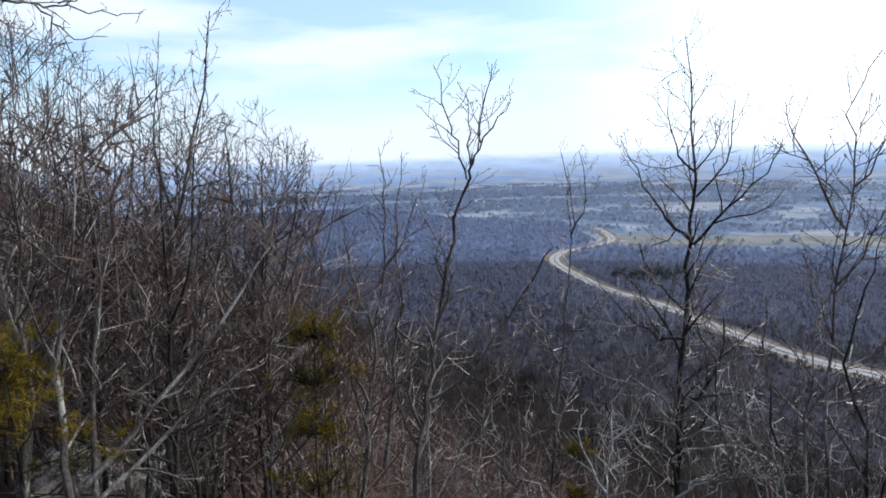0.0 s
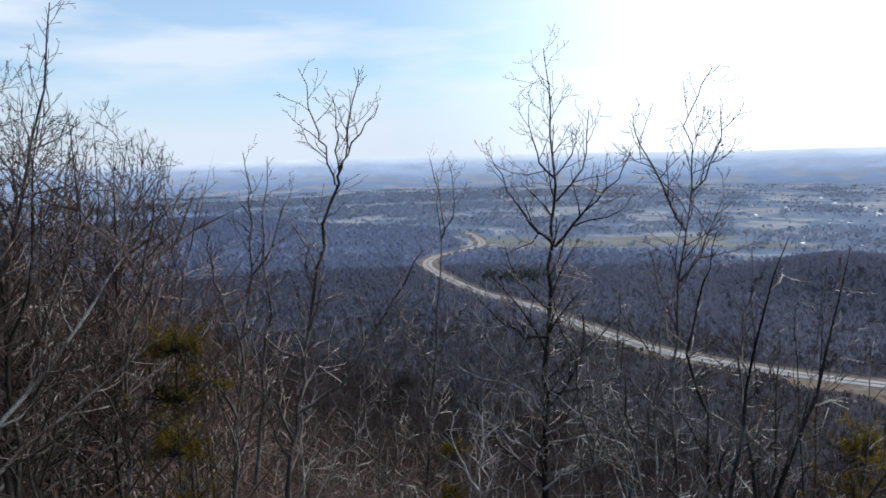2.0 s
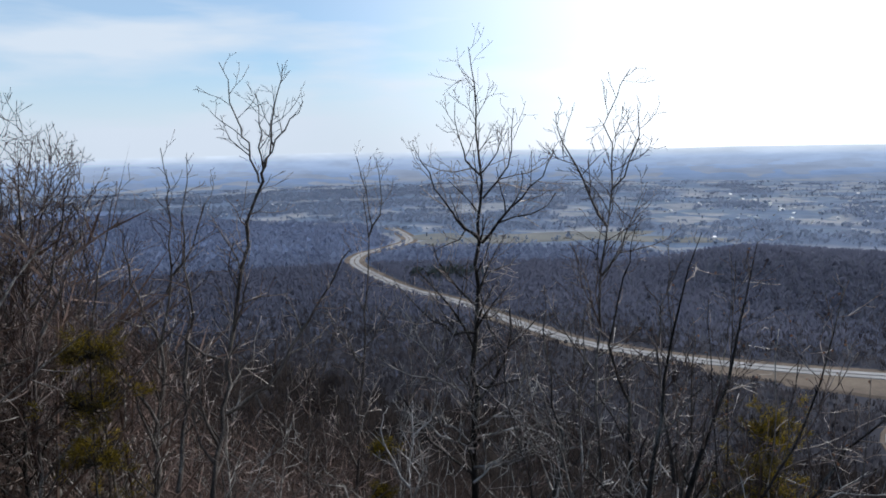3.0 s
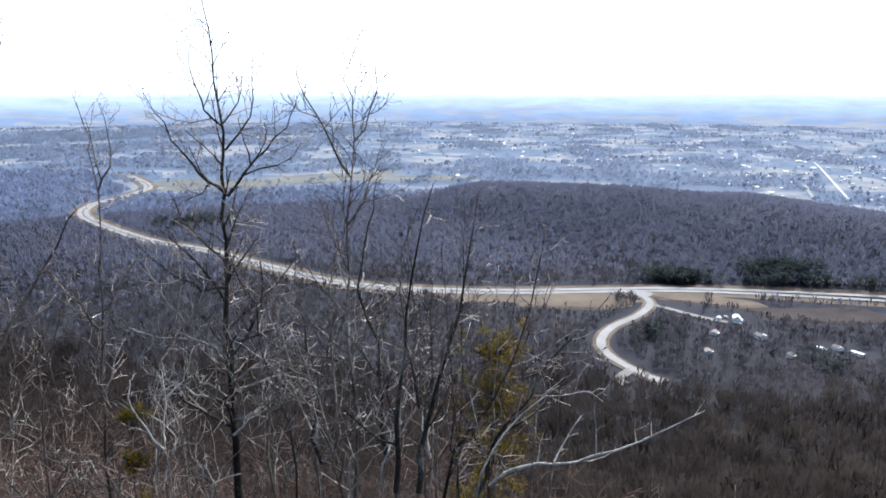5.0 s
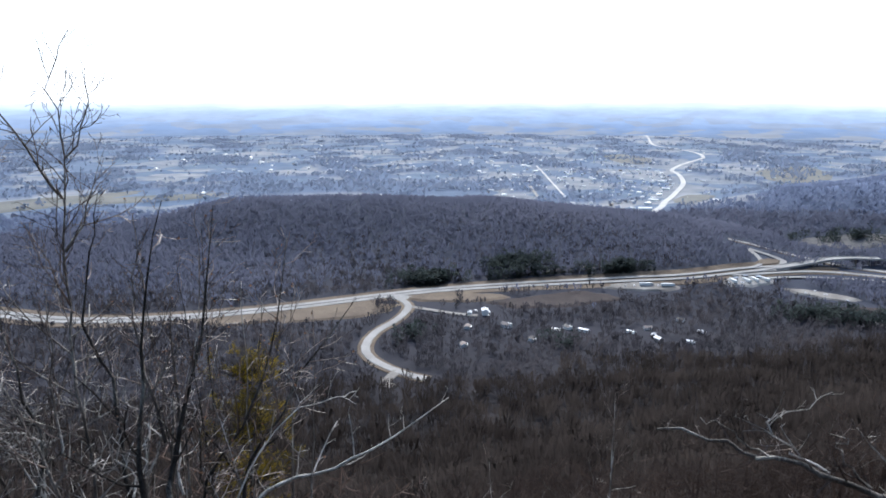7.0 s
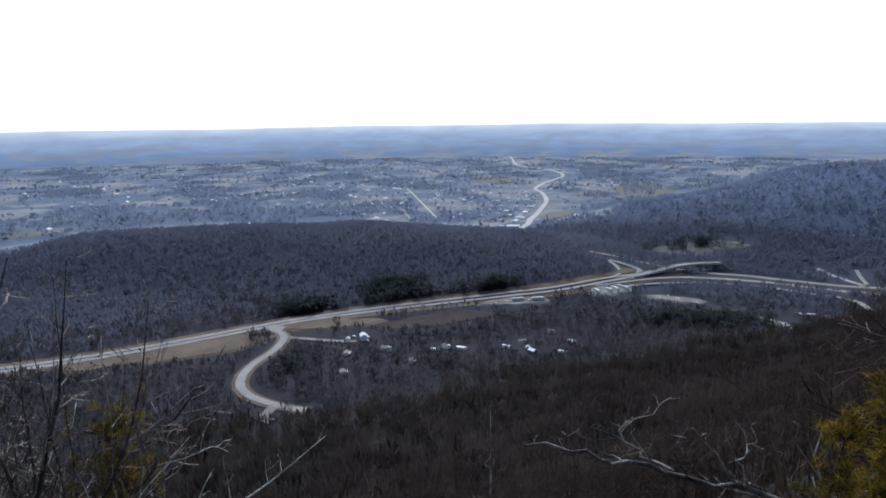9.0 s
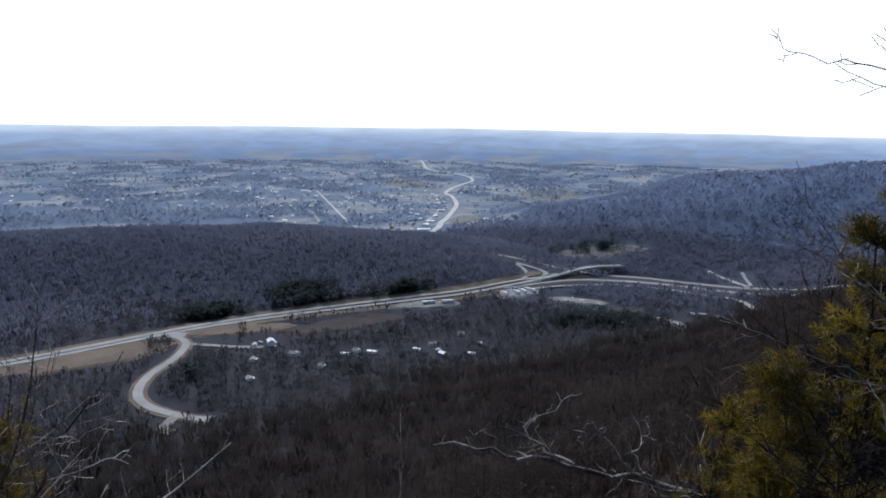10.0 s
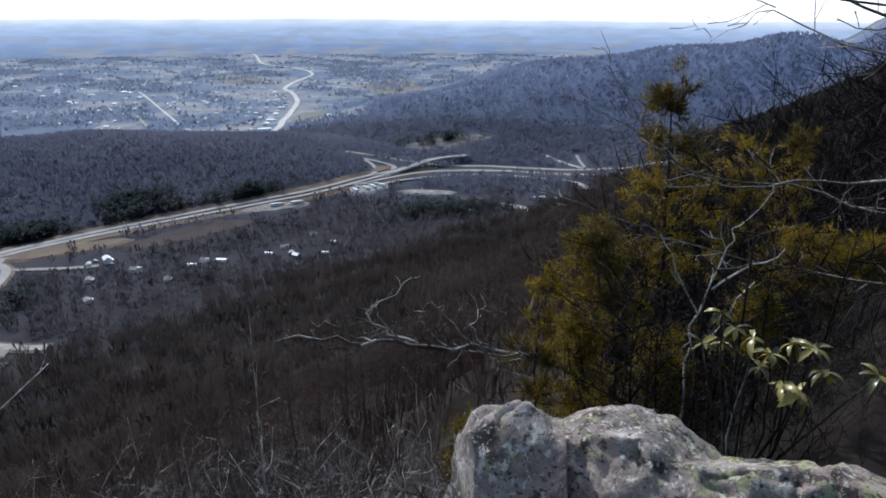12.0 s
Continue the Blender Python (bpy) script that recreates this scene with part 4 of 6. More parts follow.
stand_at(house(11, 7.5, 4.6, 2.2, WHITEWALL, ROOFS, True, "white two-storey farmhouse with pale metal roof in a gravel yard", True, True), 539, 279, 35, 0.8)
shed = stand_at(house(9, 6, 3.0, 1.4, WHITEWALL, ROOFS, True, "small white shed beside the farmhouse"), 531, 291, 20, 0.6)
cottage = house(11, 7.5, 2.8, 1.8, WHITEWALL, DARKROOF, True, "small white cottage with dark shingle roof among bare trees", True)
cottage["group"] = "scattered valley houses"
stand_at(cottage, 517, 246, 70, 0.8)
trailer = house(11, 4.0, 2.5, 0.5, WHITEWALL, ROOFS, True, "long white mobile home with a pale low roof")
trailer["group"] = "mobile homes"
stand_at(trailer, 539, 182, 85, 0.8)
barn = house(10, 7, 3.4, 2.0, DARKROOF, ROOFS, False, "weathered barn with a pale tin roof")
barn["group"] = "valley barns"
stand_at(barn, 548, 120, 55, 0.7)
for x, y, a in ((455, 255, 40), (495, 212, 10), (575, 136, 120), (613, 116, 60), (496, 274, 20), (540, 197, 60)):
    copy_thing(cottage, pose(x, y, height(x, y) + 0.4, 0, 0, a) @ Matrix.Scale(0.78, 4))
for x, y, a in ((530, 204, 95), (557, 146, 75), (588, 93, 85), (557, 96, 85), (733, -111, 100), (733, -121, 95), (715, -134, 70), (680, -92, 80), (672, -98, 60), (700, -80, 85)):
    copy_thing(trailer, pose(x, y, height(x, y) + 0.4, 0, 0, a) @ Matrix.Scale(0.78, 4))
for x, y, a in ((775, 84, 130), (762, 92, 130), (556, 126, 10), (782, 72, 130)):
    copy_thing(barn, pose(x, y, height(x, y) + 0.5, 0, 0, a) @ Matrix.Scale(0.8, 4))

# the distant town
tr = random.Random(8)
protos = [house(13, 9, 3.6, 2.2, WHITEWALL, DARKROOF, False, "small distant town house with a shingle roof"),
          house(14, 10, 4.0, 2.4, WHITEWALL, ROOFS, False, "white distant town house with a pale roof"),
          house(30, 17, 5.0, 1.6, WHITEWALL, ROOFS, False, "long white commercial building with a pale flat-pitched roof"),
          house(16, 9, 5.5, 2.4, DARKROOF, DARKROOF, False, "brown two-storey distant town house")]
for p in protos:
    p["group"] = "distant town buildings"
spots = []


def settle(x, y, gap=20):
    a, r = math.degrees(math.atan2(x, y)), math.hypot(x, y)
    if float(farmed(x, y)) < 0.7 or r > 3600 or any((x - u) ** 2 + (y - v) ** 2 < gap * gap for u, v in spots):
        return
    if min(float(segment_distance(x, y, TOWNROAD)), float(segment_distance(x, y, TOWNLANE)) + 6) < 20:
        return
    spots.append((x, y))


for _ in range(110):
    i = tr.randrange(2, 22)
    x, y = TOWNROAD[i]
    settle(x + tr.gauss(0, 60), y + abs(tr.gauss(0, 55)) + 10)
for _ in range(190):
    settle(tr.gauss(1640, 230), tr.gauss(560, 150))
for _ in range(120):
    settle(tr.gauss(1850, 300), tr.gauss(950, 260))
for _ in range(70):
    settle(tr.gauss(1500, 160), tr.gauss(1500, 330))
for _ in range(50):
    settle(tr.gauss(2300, 250), tr.gauss(200, 170))
for _ in range(50):
    a, r = radians(tr.uniform(-8, 100)), tr.uniform(1400, 3500)
    settle(r * math.sin(a), r * math.cos(a))
for _ in range(26):
    settle(tr.gauss(60, 130), tr.gauss(2500, 250))
spots.sort(key=lambda p: p[0] ** 2 + p[1] ** 2)
used, rest, rest_roof = [False] * 4, Build(), Build()
for i, (x, y) in enumerate(spots):
    near_road = float(segment_distance(x, y, TOWNROAD)) < 90
    k = tr.choices(range(4), (3, 6, 7 if near_road else 1, 1))[0]
    turn, sc = tr.choice((0, 90, 25, 115)) + tr.uniform(-8, 8), tr.uniform(0.5, 0.85)
    m = pose(x, y, height(x, y) + 0.4, 0, 0, turn) @ Matrix.Scale(sc, 4)
    if i >= 265:                      # the farthest are one mass of small gabled houses
        l_, w_, h_ = 13 * sc, 9 * sc, 3.6 * sc
        rest.box((x, y, h_ / 2), (l_, w_, h_), radians(turn))
        for sy in (-1, 1):
            rest_roof.poly([m @ Vector(p) for p in ((-7, sy * 5, 3.5), (7, sy * 5, 3.5), (7, 0, 5.9), (-7, 0, 5.9))])
    elif used[k]:
        copy_thing(protos[k], m)
    else:
        protos[k].matrix_basis, used[k] = m, True
far_houses = tagged(part("far_houses", rest, WHITEWALL), "scattered small pale houses far out on the plain", "houses", kind="stuff")
part("roof", rest_roof, ROOFS, far_houses)

tower = new("water_tower")
tagged(tower, "pale slender water tower over the distant town", "water tower")
tx, ty = 2060, 690
b = Build()
b.tube([(0, 0, 0), (0, 0, 20), (0, 0, 26)], [2.6, 1.8, 2.2], 10)
part("shaft", b, WHITEWALL, tower)
b = Build()
b.tube([(0, 0, 26), (0, 0, 28), (0, 0, 33), (0, 0, 35.5), (0, 0, 36)], [2.4, 5.0, 5.4, 3.0, 0.4], 14)
part("tank", b, WHITEWALL, tower)
tower.matrix_basis = pose(tx, ty, height(tx, ty))


# ---- vehicles at the roadside lot ----
def truck(box_len, label):
    ob = tagged(new("truck"), label, "truck", "vehicles by the highway")
    b = Build()
    b.box((0, 0, 2.3), (box_len, 2.5, 2.7))
    part("cargo_box", b, WHITEWALL, ob)
    b = Build()
    b.box((box_len / 2 + 1.3, 0, 1.6), (2.2, 2.4, 2.2))
    b.box((box_len / 2 + 1.1, 0, 2.9), (1.6, 2.2, 0.5))
    cab = part("cab", b, PAINT, ob)
    b = Build()
    b.box((box_len / 2 + 2.42, 0, 2.0), (0.06, 2.0, 0.8))
    part("windscreen", b, GLASS, cab)
    for x in (-box_len / 2 + 1, -box_len / 2 + 2.3, box_len / 2 + 1.4):
        for y in (-1.05, 1.05):
            b = Build()
            b.tube([(x, y - 0.15, 0.5), (x, y + 0.15, 0.5)], [0.5, 0.5], 12)
            part("wheel", b, RUBBER, ob)
    return ob


def car(label):
    ob = tagged(new("car"), label, "car", "vehicles by the highway")
    b = Build()
    b.box((0, 0, 0.65), (4.4, 1.8, 0.6))
    b.box((-0.2, 0, 1.15), (2.3, 1.6, 0.5))
    part("body", b, PAINT, ob)
    for x in (-1.4, 1.4):
        for y in (-0.8, 0.8):
            b = Build()
            b.tube([(x, y - 0.12, 0.33), (x, y + 0.12, 0.33)], [0.33, 0.33], 12)
            part("wheel", b, RUBBER, ob)
    b = Build()
    b.box((-0.2, 0, 1.17), (2.36, 1.5, 0.3))
    part("window", b, GLASS, ob)
    return ob


lorry, auto = truck(12, "white box truck parked on the pale lot"), car("pale parked car on the gravel lot")
lorry.matrix_basis = pose(694, 170, height(694, 170) + 0.6, 0, 0, -60)
auto.matrix_basis = pose(700, 158, height(700, 158) + 0.6, 0, 0, 20)
for x, y, a in ((703, 150, -60), (752, 92, 35), (762, 80, 40), (770, 73, 35), (778, 64, 50)):
    copy_thing(lorry, pose(x, y, height(x, y) + 0.6, 0, 0, a))
for x, y, a in ((688, 180, 30), (684, 188, 10), (756, 84, 80), (766, 70, 70), (786, 62, 15), (746, 96, 60), (533, 272, 10), (541, 290, 60), (764, 24, 30), (772, 6, 80), (778, 16, 10), (762, -14, 40), (690, -88, 30), (684, -90, 75), (704, -82, 15)):
    copy_thing(auto, pose(x, y, height(x, y) + 0.6, 0, 0, a))

# ---- bridge of the interchange ----
BRIDGE = smooth_line([(826, 62), (844, 49), (862, 37), (888, 20), (914, 0), (944, -33), (954, -46)], 6)
bridge = new("bridge")
tagged(bridge, "pale concrete overpass carrying the highway across the east road", "bridge")
hump = lambda t: float(np.interp(t, [0, 0.25, 0.5, 0.75, 1], [height(*BRIDGE[0]), 11.4, 12.2, 11.6, 9.0]))
ribbon("deck", BRIDGE, 13, CONCRETE, 0.8, "", parent=bridge, zs=hump, thick=0.7)
for side in (-6.3, 6.3):
    ribbon("parapet", BRIDGE, 0.3, CONCRETE, 1.7, "", side, parent=bridge, zs=hump, thick=0.5)
for t in (0.42, 0.55, 0.68, 0.8, 0.92):
    x, y = BRIDGE[int(t * (len(BRIDGE) - 1))]
    b = Build()
    b.tube([(x, y, height(x, y) - 1), (x, y, hump(t) + 0.2)], [0.9, 0.9], 8)
    part("pier", b, CONCRETE, bridge)


# ---- bare trees near the lookout ----
MID, END = Vector((0.0, -0.33, 0.155)), Vector((-0.124, -0.876, 0.266))
START = Vector((0, 0, 0))


def stem_points(pts, o):
    return [spot(az, el, d) + o for az, el, d in pts]


def refine(path, rng, jit, n=3):
    """Rounds a line off and lets it wander a little."""
    pts = [np.array(p) for p in smooth3(path, n)]
    return [Vector(p + rng.normal(0, jit, 3)) if 0 < i < len(pts) - 1 else Vector(p) for i, p in enumerate(pts)]


def smooth3(pts, n):
    pts = [np.array(p, float) for p in pts]
    full = [2 * pts[0] - pts[1], *pts, 2 * pts[-1] - pts[-2]]
    out = []
    for a, b, c, d in zip(full[:-3], full[1:-2], full[2:-1], full[3:]):
        for k in range(n):
            t = k / n
            out.append(0.5 * (2 * b + (c - a) * t + (2 * a - 5 * b + 4 * c - d) * t * t + (3 * b - a - 3 * c + d) * t ** 3))
    out.append(pts[-1])
    return out


def branch(wood, twig, rng, path, r0, r1, depth, dens, length, start=0.15, rise=0.5, tips=None, thin=1.0):
    """A tapering limb with side limbs, down to twigs."""
    seg = [(path[i + 1] - path[i]).length for i in range(len(path) - 1)]
    total = sum(seg)
    cum = np.concatenate([[0], np.cumsum(seg)]) / max(total, 1e-6)
    radii = [r0 + (r1 - r0) * t ** 0.85 for t in cum]
    sides = 7 if r0 > 0.05 else 5 if r0 > 0.02 else 4 if r0 > 0.009 else 3
    (wood if r0 > 0.011 * thin else twig).tube(path, radii, sides)
    if tips is not None and depth == 0:
        tips.append((path[-1], path[-1] - path[0]))
    if depth == 0:
        return
    n = max(1, int(dens * total * (1 - start)))
    for i in range(n):
        t = start + (1 - start) * (i + rng.random()) / n
        k = min(len(seg) - 1, int(np.searchsorted(cum, t)) - 1)
        k = max(k, 0)
        f = (t - cum[k]) / max(1e-6, cum[k + 1] - cum[k])
        p = path[k].lerp(path[k + 1], min(1, f))
        d = (path[k + 1] - path[k]).normalized()
        side = Vector(rng.normal(0, 1, 3))
        side = side - d * side.dot(d)
        if side.length < 1e-3:
            continue
        side.normalize()
        a = radians(rng.uniform(32, 66))
        way = (d * math.cos(a) + side * math.sin(a)).normalized()
        ln = length * (1.2 - 0.98 * (t - start) / (1 - start)) * rng.uniform(0.5, 1.2)
        steps = 4 if ln > 0.5 else 3 if ln > 0.28 else 2
        q, sub = Vector(p), [Vector(p)]
        for s in range(steps):
            way = (way + Vector((0, 0, rise * 0.28)) + Vector(rng.normal(0, 0.19, 3))).normalized()
            q = q + way * ln / steps
            sub.append(Vector(q))
        rr = radii[k] + (radii[k + 1] - radii[k]) * f
        rb = min(rr * 0.7, (0.0052 + 0.011 * ln) * thin)
        branch(wood, twig, rng, sub, rb, max(0.0034 * thin, rb * 0.42), depth - 1, min(dens * 1.9, 9), length * 0.42, 0.18, rise, tips, thin)


def tree(label, stems, seed, o=START, mat=None, dens=2.6, length=1.3, depth=3, rise=0.5, to_ground=True, leaves=0, name="tree", start=0.3, jit=0.014, pale_crown=True, stout=1.0):
    """stems: lists of (bearing, elevation, distance) with root and tip radius; the first runs down to the ground."""
    rng = np.random.default_rng(seed)
    wood, twig, tips, pale = Build(), Build(), [], Build()
    root = None
    # lichened stems take the bark with painted sunlight
    for i, (pts, r0, r1, *lichened) in enumerate(stems):
        path = stem_points(pts, o)
        if i == 0 and to_ground:
            foot = path[0].copy()
            drop = foot - path[1]
            foot.x += drop.x * 0.2
            foot.y += drop.y * 0.2
            foot.z = height(foot.x, foot.y) - 0.2
            if foot.z < path[0].z - 0.5:
                mid = foot.lerp(path[0], 0.5)
                path = [foot, mid, *path]
                wood_r = r0 * 1.25
            else:
                wood_r = r0
            root = foot
            st = max(start, 1 - sum((path[k + 1] - path[k]).length for k in range(2, len(path) - 1)) / max(0.1, sum((path[k + 1] - path[k]).length for k in range(len(path) - 1)))) if len(path) > len(pts) else start
        else:
            wood_r, st = r0, 0.12
            root = root or path[0]
        branch(pale if lichened else wood, pale if lichened else twig, rng, refine(path, rng, jit), wood_r, r1, depth if r0 > 0.012 else depth - 1, dens, length if i == 0 else length * 0.62, st, rise, tips, stout)
    ob = new(name)
    tagged(ob, label, "tree")
    ob.location = root
    inv = Matrix.Translation(-root)
    for nm, bd, mt in (("trunk", wood, mat or BARK), ("crown", twig, PALEBARK if mat == PALEBARK and pale_crown else TWIG), ("bough", pale, PALEBARK)):
        if bd.v:
            bd.v = [inv @ p for p in bd.v]
            part(nm, bd, mt, ob, smooth=nm == "trunk")
    if leaves and tips:
        lv = Build()
        for k in rng.choice(len(tips), min(leaves, len(tips)), replace=False):
            leaf_card(lv, rng, inv @ tips[k][0], 0.035)
        part("leaves", lv, DRYLEAF, ob, "few withered brown leaves")
    return ob


def leaf_card(b, rng, p, size):
    d = Vector(rng.normal(0, 1, 3)).normalized()
    d.z -= 0.5
    s = d.cross(Vector(rng.normal(0, 1, 3))).normalized() * size * 0.35
    n = d.cross(s).normalized() * size * 0.2
    e = p + d.normalized() * size
    m_ = p.lerp(e, 0.5)
    b.v += [p, m_ - s + n, e, m_ + s + n, m_]
    k = len(b.v) - 5
    b.f += [(k, k + 1, k + 4), (k + 1, k + 2, k + 4), (k + 2, k + 3, k + 4), (k + 3, k, k + 4)]


def at(d, *pairs):
    return [(a, e, d) for a, e in pairs]


# the four trees that stand over the valley
tree("slender bare tree with forked upper limbs below the lookout", [
    (at(8.6, (-3.2, -27.1), (-2.0, -20.8), (-1.0, -15.0), (0.5, -7.6), (1.9, -2.5), (2.6, -0.6)), 0.045, 0.018),
    (at(8.6, (1.9, -2.5), (1.2, 0.3), (0.3, 3.1), (-0.6, 7.0)), 0.016, 0.005),
    (at(8.6, (2.3, -1.5), (2.2, 1.3), (2.1, 4.5)), 0.014, 0.005),
    (at(8.6, (2.6, -0.6), (4.1, 1.7), (5.8, 4.0)), 0.016, 0.005),
    (at(8.5, (2.9, -0.3), (3.5, 3.5), (4.3, 6.9)), 0.013, 0.005),
    (at(8.5, (-2.0, -21.0), (1.6, -18.9), (5.0, -14.5), (8.4, -9.4), (8.9, -8.0)), 0.03, 0.008),
    (at(8.7, (-2.0, -16.7), (-3.8, -15.6), (-5.5, -14.1), (-8.1, -12.9)), 0.02, 0.004),
    (at(8.8, (-6.2, -26.3), (-5.2, -20), (-4.1, -12.9), (-4.1, -6.9), (-3.5, 0.0)), 0.032, 0.004)], 101, dens=5.4, length=1.15, leaves=4, jit=0.025)
tree("bare tree with a thin spreading crown beside the forked one", [
    (at(9.4, (-8.2, -29.0), (-7.4, -22.0), (-6.4, -15.0), (-5.4, -9.0), (-5.0, -4.0), (-5.4, 0.4)), 0.05, 0.005),
    (at(9.4, (-6.5, -15.6), (-8.0, -11.2), (-8.8, -7.4), (-8.9, -4.5)), 0.022, 0.004),
    (at(9.4, (-5.8, -11.0), (-3.6, -7.2), (-2.4, -4.2), (-1.8, -1.6)), 0.02, 0.004),
    (at(9.3, (-7.3, -21.0), (-9.4, -17.5), (-11.2, -13.2), (-11.6, -10.0)), 0.024, 0.004)], 114, dens=5.0, length=1.1, jit=0.03)
tree("leaning dark stems with crooked side twigs on the slope", [
    (at(8.2, (25.2, -31.0), (23.2, -23.5), (21.9, -17.5), (20.2, -12.6), (17.6, -9.6)), 0.03, 0.004),
    (at(8.3, (33.8, -31.0), (33.0, -24.0), (31.8, -17.0), (32.4, -11.0), (33.4, -6.4)), 0.034, 0.004),
    (at(8.3, (27.5, -31.0), (26.9, -24.0), (26.0, -17.0), (25.8, -12.0)), 0.028, 0.004)], 115, mat=DARKBARK, dens=4.6, length=1.0, jit=0.035)
for k_, (az_, el_, d_) in enumerate(((-9.5, -7, 13), (-1.2, -10.5, 12.5), (5.6, -9.5, 14), (13.6, -12, 12), (16.0, -13.5, 13), (23.6, -11.5, 12), (28.2, -12.5, 11), (-12.5, -8, 15), (3.0, -13, 16), (35.5, -13, 11))):
    tree("slim brown bare tree rising from the slope", [(at(d_, (az_ - 1.2, el_ - 22), (az_ - 0.7, el_ - 13), (az_ + 0.4, el_ - 6), (az_, el_)), 0.04, 0.004), (at(d_, (az_ - 0.4, el_ - 11), (az_ + 1.6, el_ - 6.5), (az_ + 2.6, el_ - 3)), 0.02, 0.004)], 620 + k_, dens=3.6, length=1.4, depth=2, jit=0.04)["group"] = "slim slope trees"
tree("dark upright tree with a black trunk and pale lower boughs", [
    (at(10.0, (19.4, -28.4), (19.6, -21.3), (19.9, -13.9), (20.3, -8.2), (20.5, -2.9), (20.1, 3.2), (19.5, 8.1)), 0.098, 0.005),
    (at(9.9, (20.3, -7.7), (18.2, -6.2), (16.3, -3.3), (14.7, 0.3)), 0.024, 0.004),
    (at(9.9, (20.5, -2.5), (18.9, -0.1), (18.3, 3.7)), 0.018, 0.005),
    (at(9.8, (20.4, -8.2), (22.9, -5.3), (25.2, -2.5), (26.6, 0.2)), 0.026, 0.004),
    (at(9.8, (20.5, -4.4), (22.5, -2.0), (23.2, 3.1)), 0.018, 0.005),
    (at(9.7, (19.4, -21.9), (17.7, -20.2), (16.3, -19.1), (16.3, -18.2), (14.7, -15.7), (12.7, -12.1)), 0.022, 0.004, 1),
    (at(9.8, (19.9, -15.8), (17.1, -15.3), (14.2, -12.9), (12.7, -11.0)), 0.022, 0.004),
    (at(9.6, (19.5, -26.7), (22.1, -26.2), (26.4, -25.5), (30.4, -24.4), (34.4, -22.9)), 0.03, 0.006, 1),
    (at(9.7, (19.6, -24.3), (24.9, -23.4), (27.7, -22.3), (31.5, -20.6)), 0.024, 0.004, 1),
    (at(9.6, (19.6, -23.6), (22.0, -22.3), (24.8, -21.0), (27.0, -20.6)), 0.02, 0.004, 1),
    (at(9.7, (19.7, -20.2), (23.4, -19.7), (26.2, -18.8)), 0.022, 0.004),
    (at(9.6, (19.4, -25.6), (17.2, -24.4), (14.6, -23.1), (12.3, -21.1)), 0.022, 0.004, 1),
    (at(9.6, (19.4, -25.0), (17.1, -23.2), (16.3, -22.1)), 0.016, 0.004, 1),
    (at(9.5, (19.4, -27.9), (22.1, -25.8), (23.8, -25.0)), 0.02, 0.004, 1)], 102, mat=DARKBARK, dens=5.8, length=1.4, leaves=6, jit=0.025)
tree("pale thin tree with a crooked top over the valley", [
    (at(8.6, (30.6, -27.6), (30.3, -19.9), (30.4, -13.6), (30.9, -7.6), (31.5, -1.7), (30.9, 2.8), (32.6, 5.9)), 0.042, 0.005),
    (at(8.5, (30.9, -6.7), (28.9, -3.0), (26.8, 1.1), (26.6, 2.7)), 0.02, 0.005),
    (at(8.6, (30.6, -10.9), (32.5, -7.6), (34.1, -3.1)), 0.018, 0.003),
    (at(8.6, (31.3, -3.7), (33, -0.6), (33.2, 3.1)), 0.014, 0.005)], 103, dens=6.0, length=1.25, leaves=5, jit=0.025)
tree("straight thin grey tree between larger ones", [
    (at(13.5, (8.9, -28.3), (9.4, -19.8), (10.1, -13.8), (10.6, -7.5), (10.4, -3.2), (9.9, -0.6)), 0.05, 0.006),
    (at(13.5, (9.5, -18.0), (8.2, -15.6), (6.3, -12.6)), 0.024, 0.005),
    (at(13.4, (10.6, -7.5), (11.9, -4.2), (11.3, -0.4)), 0.022, 0.004)], 104, dens=4.2, length=1.3, jit=0.03)
tree("pair of leaning pale saplings crossing the slope", [
    (at(7.2, (29.4, -33.1), (27.3, -27.6), (24.6, -20.3), (22.9, -15.7), (20.5, -12.0)), 0.022, 0.004),
    (at(7.2, (29.2, -31.1), (26.4, -22.9), (24.4, -16.6)), 0.02, 0.004),
    (at(7.1, (29.4, -32.5), (29.3, -27.9), (29.1, -20.6), (29.3, -13.5)), 0.02, 0.004)], 105, dens=4.4, length=0.9, jit=0.03)
tree("crooked low shrub with pale upturned twigs", [
    (at(9.0, (13.8, -29.7), (13.6, -26.9), (14.1, -24.6), (14.0, -22.0)), 0.026, 0.006),
    (at(9.0, (13.6, -28.1), (11.7, -25.3), (11.4, -22.7), (11.8, -21.8)), 0.02, 0.005),
    (at(9.0, (13.9, -24.2), (15.9, -22.4), (16.8, -20.3)), 0.014, 0.004)], 106, mat=PALEBARK, dens=4.2, length=0.7)
tree("thin bare stems leaning over the valley edge", [
    (at(7.6, (38.7, -26.5), (40.2, -18.5), (40.7, -12.9), (40.7, -8.2)), 0.03, 0.003),
    (at(7.6, (37.0, -26.8), (35.4, -18.6), (35.6, -13.3), (36.8, -9.7)), 0.026, 0.003),
    (at(7.7, (38.0, -26.8), (38.2, -19.6), (38.0, -14)), 0.022, 0.003)], 107, dens=4.6, length=1.05, leaves=22)
